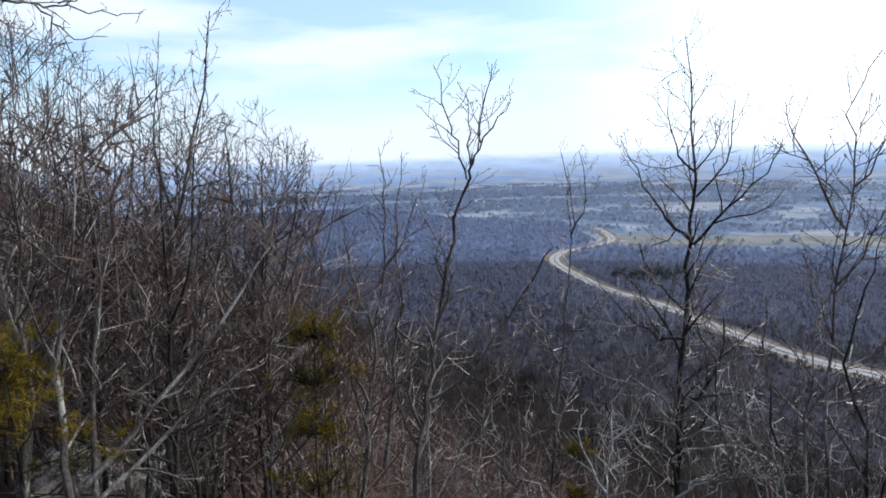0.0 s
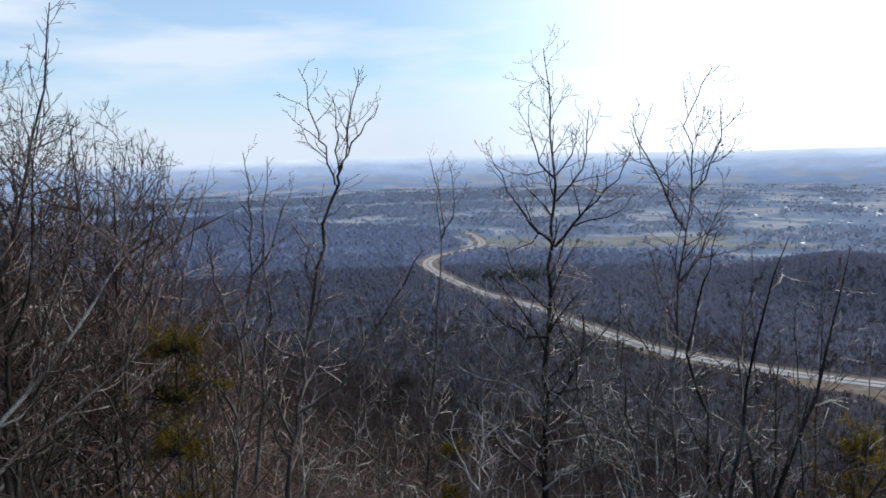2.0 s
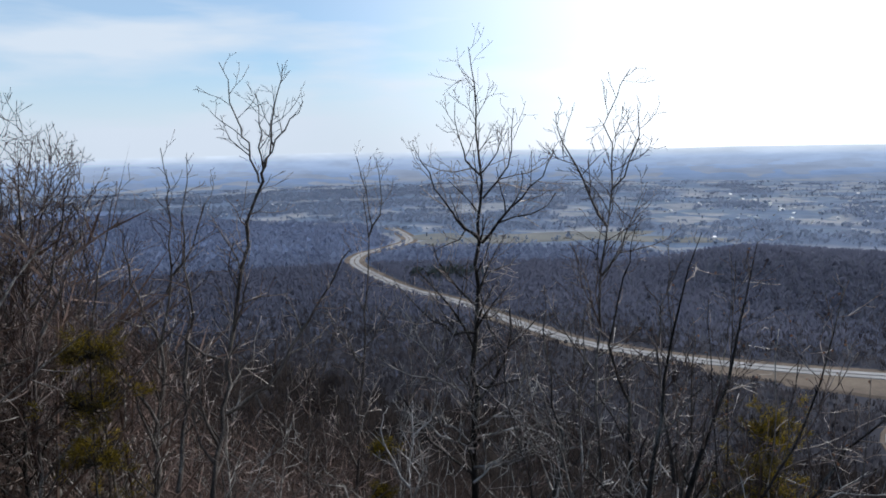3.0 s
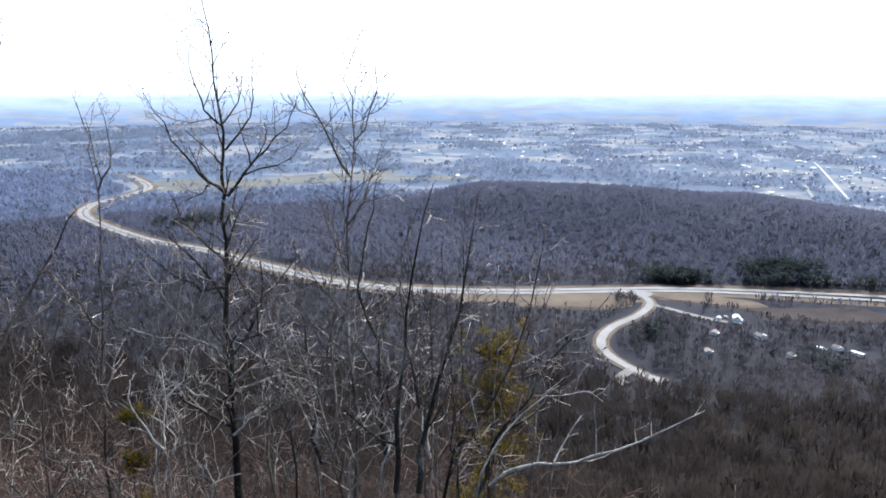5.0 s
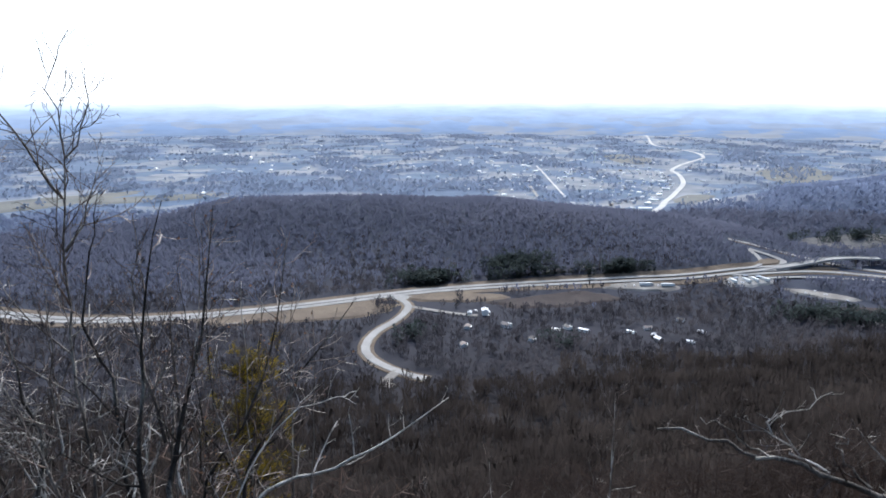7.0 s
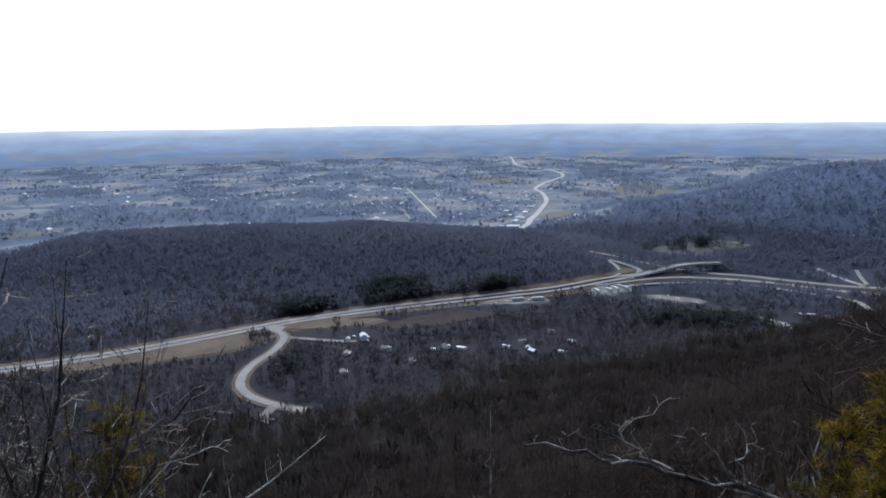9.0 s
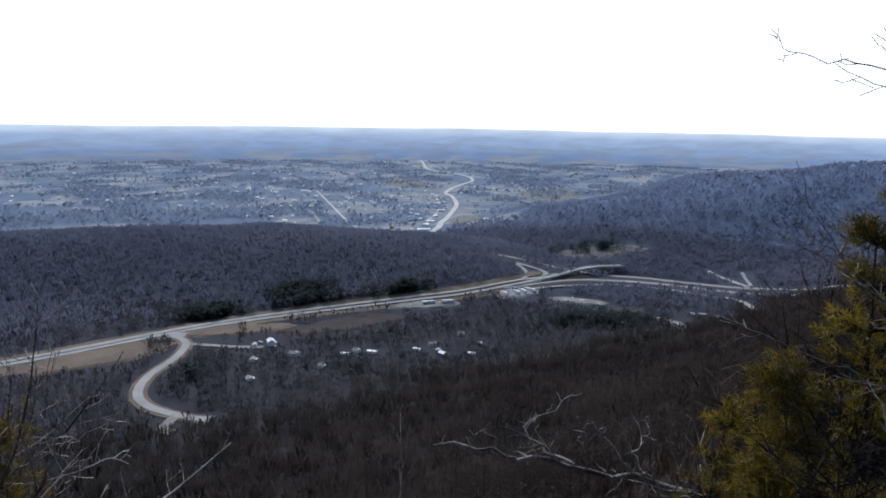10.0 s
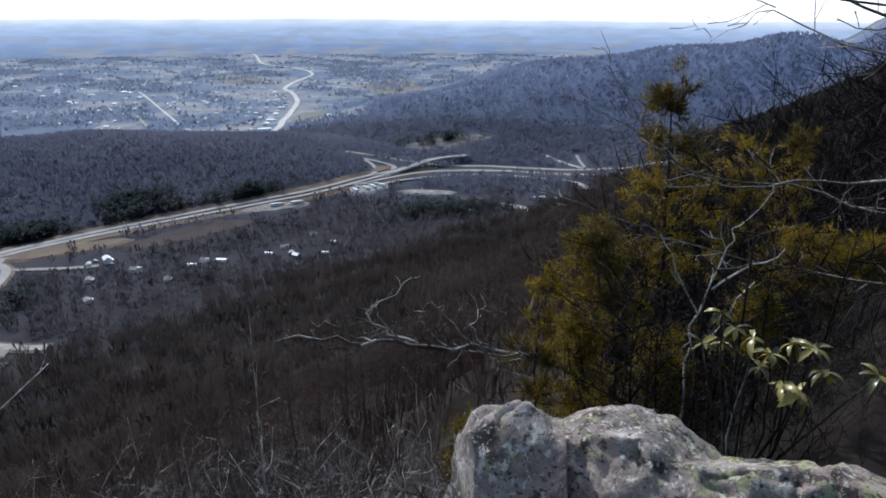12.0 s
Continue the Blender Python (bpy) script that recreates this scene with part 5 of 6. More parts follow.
tree("cluster of bare reddish stems beside a small pine", [
    (at(7.0, (37.4, -33.7), (41.9, -26.8), (44.5, -21.2), (46.5, -11.6)), 0.044, 0.004),
    (at(7.1, (35.2, -33.6), (36.0, -28.4), (38.9, -19.2), (40.7, -8.7)), 0.036, 0.003),
    (at(7.2, (33.1, -33.5), (33.6, -25.6), (34.8, -16.2), (36.8, -8.1)), 0.034, 0.004),
    (at(6.9, (40.7, -33.8), (42.6, -29.5), (45.5, -25.9), (47.1, -23.1), (52.0, -17.3)), 0.024, 0.004)], 108, MID, mat=DARKBARK, dens=5.0, length=1.15, leaves=80)
tree("low tree with long pale boughs reaching sideways", [
    (at(6.8, (40.4, -36), (43.4, -28.8), (47.1, -25.8), (50.2, -25.3), (52.2, -24.7)), 0.03, 0.004),
    (at(7.2, (42.0, -33.0), (45.0, -31.3), (49.8, -30.7), (55.4, -28.5), (60.6, -25.3)), 0.026, 0.004)], 109, MID, mat=PALEBARK, dens=3.6, length=0.8)

# low shrubs and stems along the edge
sr = random.Random(91)
for k, (az, el, d) in enumerate(((9, -21, 9.5), (13, -19, 10.5), (17, -22, 8.0), (24, -20, 8.5), (27, -17, 9.5), (33, -21, 8.0), (35, -17, 9.0), (38, -19, 8.2), (-3, -20, 9.0), (4, -22, 8.5), (30, -23, 7.4))):
    st_ = []
    for q in range(3):
        da, db = sr.uniform(-8, 8), sr.uniform(-1.5, 1.5)
        st_.append((at(d, (az, el - 12), (az + da * 0.25 + db, el - 8), (az + da * 0.6 - db, el - 5.5), (az + da * 0.85, el - 4), (az + da, el + sr.uniform(-4, 0))), 0.016, 0.003))
    tree("crooked pale shrub on the edge of the slope", st_, 160 + k, mat=PALEBARK if k % 3 else BARK, dens=3.6, length=0.85, rise=0.3, name="shrub", jit=0.035, pale_crown=k % 2 == 0)["group"] = "edge shrubs"
for k, (az, el, d) in enumerate(((34.5, -9, 8.0), (37.5, -13, 7.6), (42.5, -15, 7.4), (44.0, -17, 7.8), (48.5, -20, 7.0), (39.5, -10, 8.4), (46.5, -19, 7.2))):
    da = sr.uniform(-2.5, 3.5)
    tree("thin reddish bare stem beside the small pine", [(at(d, (az - da, el - 24), (az - da * 0.6, el - 14), (az - da * 0.2, el - 6), (az, el)), 0.024, 0.004)], 180 + k, MID, mat=DARKBARK if k % 2 else BARK, dens=3.2, length=0.8, rise=0.7, leaves=14)["group"] = "stems by the pine"

for k, (az, el, d) in enumerate(((70, -31, 12), (76, -33, 11), (81, -31.5, 12.5), (85, -34, 10), (89, -32, 11.5), (93, -35, 9.5), (78, -36, 9.5), (87, -37, 9), (64, -32, 12), (97, -34, 9.5), (58, -30.5, 12), (72, -35, 10))):
    st_ = []
    for q in range(3):
        da, db = sr.uniform(-6, 6), sr.uniform(-1.2, 1.2)
        st_.append((at(d, (az, el - 8), (az + da * 0.25 + db, el - 5), (az + da * 0.6 - db, el - 2.5), (az + da, el + sr.uniform(-1, 1.5))), 0.016, 0.003))
    tree("bare grey shrub with pale upturned twigs below the lookout", st_, 560 + k, END, mat=PALEBARK if k % 2 else BARK, dens=3.2, length=0.85, rise=0.5, name="shrub", jit=0.03)["group"] = "slope shrubs"

# the thicket to the north
tree("tall crooked tree with a broken leader in the thicket", [
    (at(9.5, (-24.0, -24), (-23.6, -17.5), (-22.8, -9.6), (-21.4, -3.0), (-20.2, 1.4), (-19.1, 5.3), (-18.1, 11.2)), 0.06, 0.006),
    (at(9.5, (-21.8, -5.0), (-23.0, 1.0), (-22.4, 5.0), (-22.0, 9.0)), 0.022, 0.003)], 111, dens=4.6, length=1.2, stout=1.25)
tree("many-stemmed pale bare tree at the thicket's edge", [
    (at(8.0, (-31.4, -24.2), (-31.4, -17.0), (-30.6, -11.3), (-29.1, -4.7), (-28.5, 2)), 0.045, 0.005),
    (at(8.0, (-30.4, -23.7), (-24.6, -19.1), (-18.8, -12.8), (-14.7, -7.1), (-10.8, -3.1)), 0.038, 0.005),
    (at(8.0, (-29.5, -24.9), (-22.5, -20.3), (-14.4, -15.1), (-9.4, -11.7)), 0.032, 0.005),
    (at(8.1, (-29.7, -24.6), (-28.8, -14.9), (-27.7, -9.1), (-28.0, -0.5), (-28.3, 6.8)), 0.036, 0.004)], 112, mat=BARK, dens=4.2, length=1.4, rise=0.5)
tree("bare tree with fine ascending twigs against the sky", [
    (at(11, (-21.9, -29), (-20.9, -26.5), (-19.3, -19.1), (-17.2, -10.2), (-14.6, -4.8), (-11.1, -0.3)), 0.055, 0.005),
    (at(11, (-17.5, -11), (-18.0, -5), (-16.5, 2.0)), 0.03, 0.004),
    (at(11, (-16.5, -8.5), (-15, -3), (-13.8, 1.5)), 0.024, 0.004)], 113, dens=4.6, length=1.6, rise=0.5, stout=1.25)
for k, (st_, lab) in enumerate(((at(12, (-26.2, -24), (-26.2, -18.8), (-25.5, -13.7), (-25.4, -8.5), (-24.5, -0.7), (-23.5, 5.7)), "pale straight young tree in the thicket"),
                                (at(10, (-25.5, -26), (-25.0, -19.0), (-23.7, -14.0), (-22.2, -6.6), (-20.9, -2.2), (-19.5, 3)), "thin leaning tree in the thicket"),
                                (at(9, (-34.5, -28), (-34.3, -23.4), (-33.3, -16.5), (-33.5, -8.4), (-31.7, 1.7), (-31.5, 9.8)), "grey bare tree with a dense crown"),
                                (at(15, (-13.9, -30), (-13.9, -27.6), (-13.3, -21.6), (-12.4, -13.4), (-12.0, -6)), "slim bare tree beside a small pine"),
                                (at(13, (-28.0, -22), (-27.5, -12), (-26.5, -3), (-26, 6)), "pale straight young tree in the thicket"),
                                (at(14, (-20.0, -24), (-19.0, -14), (-18.5, -5), (-17.5, 3.5)), "bare tree with a twiggy rounded crown"),
                                (at(12, (-31.5, -20), (-31, -10), (-30.2, 0), (-29.6, 8.5)), "grey bare tree with a dense crown"),
                                (at(16, (-16.0, -22), (-15.5, -12), (-14.5, -4), (-13.5, 1.5)), "bare tree with a twiggy rounded crown"),
                                (at(10, (-36.5, -22), (-36, -10), (-35.2, 0), (-34.6, 10.5)), "grey bare tree with a dense crown"))):
    tree(lab, [(st_, 0.045, 0.004)], 120 + k, dens=4.2, length=1.8, rise=0.5, jit=0.04, stout=1.35)
for k in range(17):
    az = -37 + 1.6 * k + sr.uniform(-0.8, 0.8)
    el = float(np.interp(az, [-40, -31, -25, -18, -13, -10], [9.5, 8.5, 7.5, 4, 1.2, -1])) + sr.uniform(-2.5, 0)
    d, da = sr.uniform(8.5, 14), sr.uniform(-1, 3)
    tree("brown bare tree with a dense twiggy head in the thicket", [
        (at(d, (az - da, -26), (az - da * 0.7, -16), (az - da * 0.2, el - 9), (az, el)), 0.042, 0.004),
        (at(d, (az - da * 0.5, -13), (az + 1.5, -7), (az + 3.2, el - 2)), 0.022, 0.004)], 210 + k, mat=(BARK, DARKBARK, DARKBARK, BARK)[k % 4], dens=4.2, length=1.8, rise=0.5, jit=0.04, pale_crown=False, stout=1.35)["group"] = "thicket trees"
tree("overhanging boughs of an old bare tree", [
    (at(6.5, (-52, -12), (-49, 2), (-46, 9.0), (-40, 11.5)), 0.08, 0.03),
    (at(6.5, (-40, 11.5), (-34, 11.7), (-31.1, 11.1), (-29.9, 11.0), (-28.5, 11.2), (-26.6, 10.8), (-24.1, 10.7), (-22.9, 11.0)), 0.02, 0.003),
    (at(6.5, (-29.9, 11.0), (-28.9, 9.9), (-27.6, 8.9), (-25.5, 9.1)), 0.01, 0.003),
    (at(6.4, (-40, 11.3), (-35, 10.8), (-32.8, 10.2), (-31.3, 9.0), (-29.5, 8.6), (-28.4, 7.6)), 0.013, 0.003),
    (at(6.5, (-28.5, 11.2), (-26.8, 11.8), (-24.7, 12.2)), 0.008, 0.003)], 131, dens=4.5, length=0.8, rise=-0.1, depth=3)

# boughs and trees to the south-east
tree("leaning tree with a long sunlit crooked bough over the slope", [
    (at(8.4, (112, -33), (107.0, -29.3), (102.2, -28.4), (97.5, -28.2), (94.7, -27.6), (90.5, -27.6), (86.1, -27.0), (83.2, -27.1), (80.9, -26.5), (75.2, -26.3)), 0.055, 0.014),
    (at(8.4, (95.3, -27.7), (94.0, -26.9), (93.1, -25.9), (93.9, -25.0), (94.6, -24.0), (94.2, -22.8)), 0.014, 0.004, 1),
    (at(8.4, (88.2, -27.2), (85.5, -26.3), (83.6, -24.8), (84.4, -24.0), (86.2, -22.9), (87.8, -21.6)), 0.016, 0.004, 1),
    (at(8.3, (98, -28.1), (97.2, -27.0), (96.8, -25.5), (95.9, -24.4), (95.2, -22.6)), 0.014, 0.004),
    (at(8.3, (91, -27.5), (89.4, -26.5), (88.4, -25.6), (89.0, -24.6), (88.0, -23.9)), 0.016, 0.005),
    (at(8.3, (84, -27.0), (81.9, -26.0), (80, -25.2), (78.5, -25.0)), 0.015, 0.005)], 141, END, mat=BARK, dens=6.0, length=0.8, start=0.35, rise=0.75, jit=0.03)
tree("grey tree beside the rock with boughs hanging over the valley", [
    (at(5.6, (134, -26), (133, -12), (132, 2), (131, 12), (129, 22)), 0.085, 0.03),
    (at(5.6, (133, -13), (125.1, -13.5), (118.6, -12.3), (112.0, -12.1), (107.8, -9.6), (105.1, -5.3), (103.2, -1.2)), 0.017, 0.0025),
    (at(5.4, (133, -11), (124.7, -11.5), (118.5, -11.9), (112.5, -12.5), (106.4, -8.8), (100.3, -6.3)), 0.015, 0.0025),
    (at(5.7, (133, -18), (120, -18.5), (110.0, -17.2), (106.1, -16.2), (102.2, -15.0), (98.8, -14.2)), 0.015, 0.0025),
    (at(5.2, (132, 4), (124, 3.5), (115.0, 5.7), (112.1, 5.7), (110.5, 5.5), (107.3, 5.7), (104.5, 6.3), (101.8, 7.0), (100.4, 8.7)), 0.013, 0.0025),
    (at(5.2, (132, 2), (123, 0.5), (115.4, 2.0), (112.5, 2.4), (109.9, 3.3), (107.7, 4.6), (104.9, 6.1)), 0.012, 0.0025),
    (at(5.2, (110.5, 5.6), (108.4, 6.6), (107.0, 7.9)), 0.006, 0.0025),
    (at(5.2, (132, 3), (124, -0.5), (115.2, 3.8), (113.8, 4.8), (112.1, 5.7), (109.8, 7.3), (108.2, 8.6)), 0.015, 0.0025),
    (at(5.2, (131, 1), (123, -2.5), (115.6, 0.5), (113.9, -0.5), (111.8, -1.5), (110.2, -1.1)), 0.011, 0.0025),
    (at(5.2, (115.6, 0.5), (113.1, 1.8), (111.1, 2.7)), 0.006, 0.0025),
    (at(5.2, (112.9, 5.7), (112.5, 8.3)), 0.006, 0.0025)], 142, END, dens=4.2, length=0.75, rise=0.25, start=0.6)
tree("pale forked shrub in front of the pine", [
    (at(4.9, (112.8, -27), (113.4, -23.0), (114.9, -17.6), (115.5, -15.7), (117.2, -13.3)), 0.014, 0.003),
    (at(4.9, (113.2, -23.0), (111.0, -19.6), (109.4, -17)), 0.01, 0.003),
    (at(4.9, (114, -21.0), (117.0, -18.6), (119, -17)), 0.01, 0.003)], 143, END, mat=PALEBARK, dens=3.4, length=0.5, rise=0.8)
tree("thin dark sapling standing on the steep slope", [
    (at(17, (72.9, -38.2), (73.0, -30.4), (73.0, -24.0)), 0.05, 0.004)], 144, END, dens=3.0, length=1.6)
for k, (az, el, d) in enumerate(((88, -30.5, 14), (62, -30, 16), (80, -32, 18), (66, -33, 13), (96, -31, 15), (56, -31, 17))):
    tree("bare tree rising from the slope below", [(at(d, (az, el - 14), (az + 0.4, el - 6), (az, el)), 0.04, 0.004)], 150 + k, END, dens=2.6, length=1.3)


# ---- filling trees of the near slope ----
def free_tree(label, seed, h, r, lean, dens, length, depth=2, mat=None, stems=1):
    rng = np.random.default_rng(seed)
    wood, twig = Build(), Build()
    for s in range(stems):
        a = rng.uniform(0, 6.28)
        x, y = math.cos(a) * lean * h, math.sin(a) * lean * h
        path = [Vector((0, 0, -0.3)), Vector((x * 0.15, y * 0.15, h * 0.3)), Vector((x * 0.5, y * 0.5, h * 0.65)), Vector((x, y, h * (1 if s == 0 else rng.uniform(0.7, 0.95))))]
        branch(wood, twig, rng, refine(path, rng, 0.04), r, 0.004, depth, dens, length, 0.25, 0.6)
    ob = tagged(new("tree"), label, "tree", "bare trees of the slope")
    part("trunk", wood, mat or BARK, ob, smooth=True)
    if twig.v:
        part("crown", twig, SHADEBRUSH if mat == DARKBARK else TWIG, ob)
    return ob


FILL = [free_tree("slender pale bare tree on the wooded slope", 201, 9, 0.06, 0.08, 3.8, 1.6),
        free_tree("bare tree with a wide twiggy crown on the slope", 202, 8.5, 0.065, 0.12, 3.8, 2.0),
        free_tree("leaning bare tree on the wooded slope", 203, 8, 0.05, 0.14, 3.6, 1.7),
        free_tree("dark bare tree on the wooded slope", 204, 9.5, 0.07, 0.06, 3.6, 1.8, mat=DARKBARK),
        free_tree("twin-stemmed bare tree on the wooded slope", 205, 8, 0.05, 0.18, 3.2, 1.6, stems=2),
        free_tree("dense twiggy bare tree on the wooded slope", 206, 7, 0.05, 0.15, 4.2, 1.6, stems=2)]
fr = random.Random(77)
placed, first = [], [True] * len(FILL)


def fill(count, az0, az1, r0, r1, gap, tall, kinds=(0, 1, 2, 3, 4, 5)):
    tries, done = 0, 0
    while done < count and tries < 6000:
        tries += 1
        az = fr.uniform(az0, az1)
        r = math.sqrt(fr.uniform(r0 ** 2, r1 ** 2))
        x, y = r * math.sin(radians(az)), r * math.cos(radians(az))
        if (x + y) * 0.70711 < 2.2 or any((x - u) ** 2 + (y - v) ** 2 < gap for u, v in placed):
            continue
        z = height(x, y)
        top = EYE + r * math.tan(radians(float(np.interp(az, CEIL_AZ, CEIL_EL)) + fr.uniform(-5, 0)))
        k = fr.choice(kinds)
        h = min(fr.uniform(*tall), top - z)
        if h < 3.2:
            continue
        m = pose(x, y, z - 0.15, fr.uniform(-5, 5), fr.uniform(-5, 5), fr.uniform(0, 360)) @ Matrix.Scale(h / 10.4, 4)
        if first[k]:
            FILL[k].matrix_basis, first[k] = m, False
        else:
            copy_thing(FILL[k], m)
        placed.append((x, y))
        done += 1


fill(40, -50, -11, 9, 20, 0.8, (9, 14))
fill(20, -50, -9, 18, 42, 1.4, (9, 14))
# only the dark tree to the south-east, its colour standing in for shade
fill(26, 113, 136, 13, 26, 0.7, (8, 13), (3,))
fill(12, 110, 136, 16, 45, 1.6, (7, 13), (3,))
fill(30, -5, 48, 9, 40, 2.0, (8, 13))
fill(18, -10, 110, 14, 50, 3.0, (7, 13))

# undergrowth of thin tangled stems
BRUSH = []
for k in range(3):
    rng = np.random.default_rng(300 + k)
    wood, twig = Build(), Build()
    for s in range(10):
        a, l_ = rng.uniform(0, 6.28), rng.uniform(0.7, 1.7)
        p0 = Vector((rng.normal(0, 0.25), rng.normal(0, 0.25), -0.1))
        e = Vector((math.cos(a) * l_ * 0.6, math.sin(a) * l_ * 0.6, l_ * 0.9))
        branch(wood, twig, rng, refine([p0, p0 + e * 0.5 + Vector(rng.normal(0, 0.1, 3)), p0 + e], rng, 0.04), 0.0062, 0.002, 2, 4.2, 0.55, 0.12, 0.25, None, 0.5)
    ob = tagged(new("shrub"), "tangle of thin grey bare stems on the slope", "shrub", "undergrowth")
    if wood.v:
        part("stalk", wood, DARKBARK if k else BARK, ob)
    part("crown", twig, SHADEBRUSH if k else TWIG, ob)
    BRUSH.append(ob)
br = random.Random(31)
n_b, firstb = 0, [True] * 3
spots_b = [(spot(a, e, d) + END) for a, e, d in ((113, -33, 4.4), (117, -33, 4.1), (121, -33, 4.0), (125, -33, 3.8), (119, -30, 4.8), (124, -28, 4.9), (128, -30, 4.4), (115, -29, 5.4), (122, -24, 6.2), (127, -22, 5.8), (118, -26, 5.8), (111, -33, 5.2), (114, -24, 6.4), (117, -21, 6.6), (120, -19, 6.8), (124, -18, 6.4), (128, -17, 6.2), (130, -25, 5.0), (126, -26, 5.2), (120, -27, 5.4), (116, -31, 4.8), (123, -31, 4.4), (129, -21, 5.6), (131, -30, 4.4))]
cand = [(p.x, p.y) for p in spots_b]
while len(cand) < 66:
    az, r = br.uniform(112, 141), math.sqrt(br.uniform(4.3 ** 2, 9.5 ** 2))
    x, y = r * math.sin(radians(az)) + END.x, r * math.cos(radians(az)) + END.y
    if (x + y) * 0.70711 > 0.1:
        cand.append((x, y))
while len(cand) < 134:
    az, r = br.uniform(-48, 134), math.sqrt(br.uniform(7 ** 2, 30 ** 2))
    x, y = r * math.sin(radians(az)), r * math.cos(radians(az))
    if (x + y) * 0.70711 > 1.2:
        cand.append((x, y))
for i, (x, y) in enumerate(cand):
    # by the rocks only the kinds with shade painted into their colour
    k = br.randrange(1, 3) if i < 66 else br.randrange(3)
    m = pose(x, y, height(x, y), 0, 0, br.uniform(0, 360)) @ Matrix.Scale((br.uniform(0.8, 1.5) if i >= 66 else br.uniform(0.55, 0.95)), 4)
    if firstb[k]:
        BRUSH[k].matrix_basis, firstb[k] = m, False
    else:
        copy_thing(BRUSH[k], m)


# ---- pines ----
def pine(label, base, top, spread, tufts, seed, d_leaf=0.09, r=0.03, low=0.1, bias=None, gap=False):
    """A scraggy young pine: crooked stem, loose boughs, tufts of needles."""
    rng = np.random.default_rng(seed)
    ob = new("pine_tree")
    tagged(ob, label, "pine tree")
    ob.location = base
    base, top = Vector(base), Vector(top)
    h = (top - base).length
    wood, leaf = Build(), Build()
    path = refine([Vector(), (top - base) * 0.4 + Vector(rng.normal(0, 0.06, 3)), (top - base) * 0.75 + Vector(rng.normal(0, 0.05, 3)), top - base], rng, 0.01)
    cum = [p.length / h for p in path]
    wood.tube(path, [r * (1 - 0.85 * c) for c in cum], 6)
    ends = []
    n = int(24 * max(1, h / 2))
    for i in range(n):
        t = low + (1 - low) * (i + 0.5) / n
        p = path[min(len(path) - 1, int(t * (len(path) - 1)))].lerp(path[min(len(path) - 1, int(t * (len(path) - 1)) + 1)], 0.5)
        if gap and 0.48 < t < 0.7 and rng.random() < 0.75:
            continue
        a = i * 2.4 + rng.uniform(-0.5, 0.5)
        ln = spread * (1.08 - t * 0.85) * rng.uniform(0.5, 1.1)
        w = Vector((math.cos(a), math.sin(a), rng.uniform(0.0, 0.5)))
        if bias is not None:
            w += bias * (1 - t)
        q, sub = Vector(p), [Vector(p)]
        for s in range(4):
            w = (w + Vector((0, 0, 0.18)) + Vector(rng.normal(0, 0.16, 3))).normalized()
            q = q + w * ln / 4
            sub.append(Vector(q))
            if s > 0:
                for _ in range(2):
                    e = q + Vector(rng.normal(0, 0.13 * spread, 3))
                    ends.append((e, (e - q) + w * 0.1))
                    wood.tube([q, e], [0.004, 0.002], 3)
        wood.tube(sub, [r * 0.28 * (1 - 0.8 * k / 4) + 0.002 for k in range(5)], 4)
        ends.append((q, w))
    ends.append((path[-1], Vector((0, 0, 1))))
    picked = rng.choice(len(ends), min(len(ends), max(6, tufts // 6)), replace=False)
    for q_ in range(tufts):
        p, w = ends[picked[q_ % len(picked)]]
        w = (w.normalized() + Vector((0, 0, 0.35)) + Vector(rng.normal(0, 0.3, 3))).normalized()
        c = p + Vector(rng.normal(0, d_leaf * 0.42, 3))
        for _k in range(13):
            nd = (w * rng.uniform(0.2, 1.0) + Vector(rng.normal(0, 0.55, 3))).normalized()
            s = nd.cross(Vector(rng.normal(0, 1, 3))).normalized() * 0.0035
            o = c + w * rng.uniform(-0.04, 0.04)
            tip = o + nd * d_leaf * rng.uniform(0.7, 1.15)
            leaf.poly([o - s, o + s, tip])
    part("trunk", wood, DARKBARK, ob, smooth=True)
    part("needles", leaf, NEEDLE, ob)
    return ob


def ground_below(p):
    return Vector((p.x, p.y, height(p.x, p.y) - 0.1))


pt = spot(109.1, -5.6, 6.0) + END
pb = spot(110.2, -25.5, 5.9) + END
pine("olive-green scraggy pine standing behind the lookout rock", ground_below(pb), pt, 0.6, 700, 401, 0.085, 0.035, 0.42, Vector((0.0, 0.25, 0)))
for place, wide, count, seed_, words in ((spot(104.0, -16.8, 6.3), 0.75, 1100, 402, "yellow-green young pine on the edge of the slope"),
                                         (spot(100.4, -21.1, 6.2), 0.42, 420, 413, "small yellow-olive pine leaning out over the slope"),
                                         (spot(103.4, -24.4, 5.9), 0.5, 520, 412, "low yellow-olive pine crowding the rock"),
                                         (spot(111.0, -25.8, 5.6), 0.42, 420, 414, "low bushy pine close behind the boulder"),
                                         (spot(115.3, -9.2, 7.6), 0.6, 420, 403, "olive young pine among bare brush"),
                                         (spot(118.4, -8.3, 8.2), 0.5, 300, 415, "thin olive pine in the dark brush"),
                                         (spot(120.9, -16.3, 6.8), 0.7, 420, 416, "sparse olive pine behind bare twigs"),
                                         (spot(124.7, -16.7, 6.6), 0.5, 260, 417, "ragged olive pine among grey twigs"),
                                         (spot(117.7, -21.6, 5.4), 0.4, 240, 418, "small olive pine beside the rhododendron")):
    crest = place + END
    pine(words, ground_below(crest), crest, wide, count, seed_, 0.09, 0.025, 0.45)
p4 = spot(42.2, -20.7, 9.5) + MID
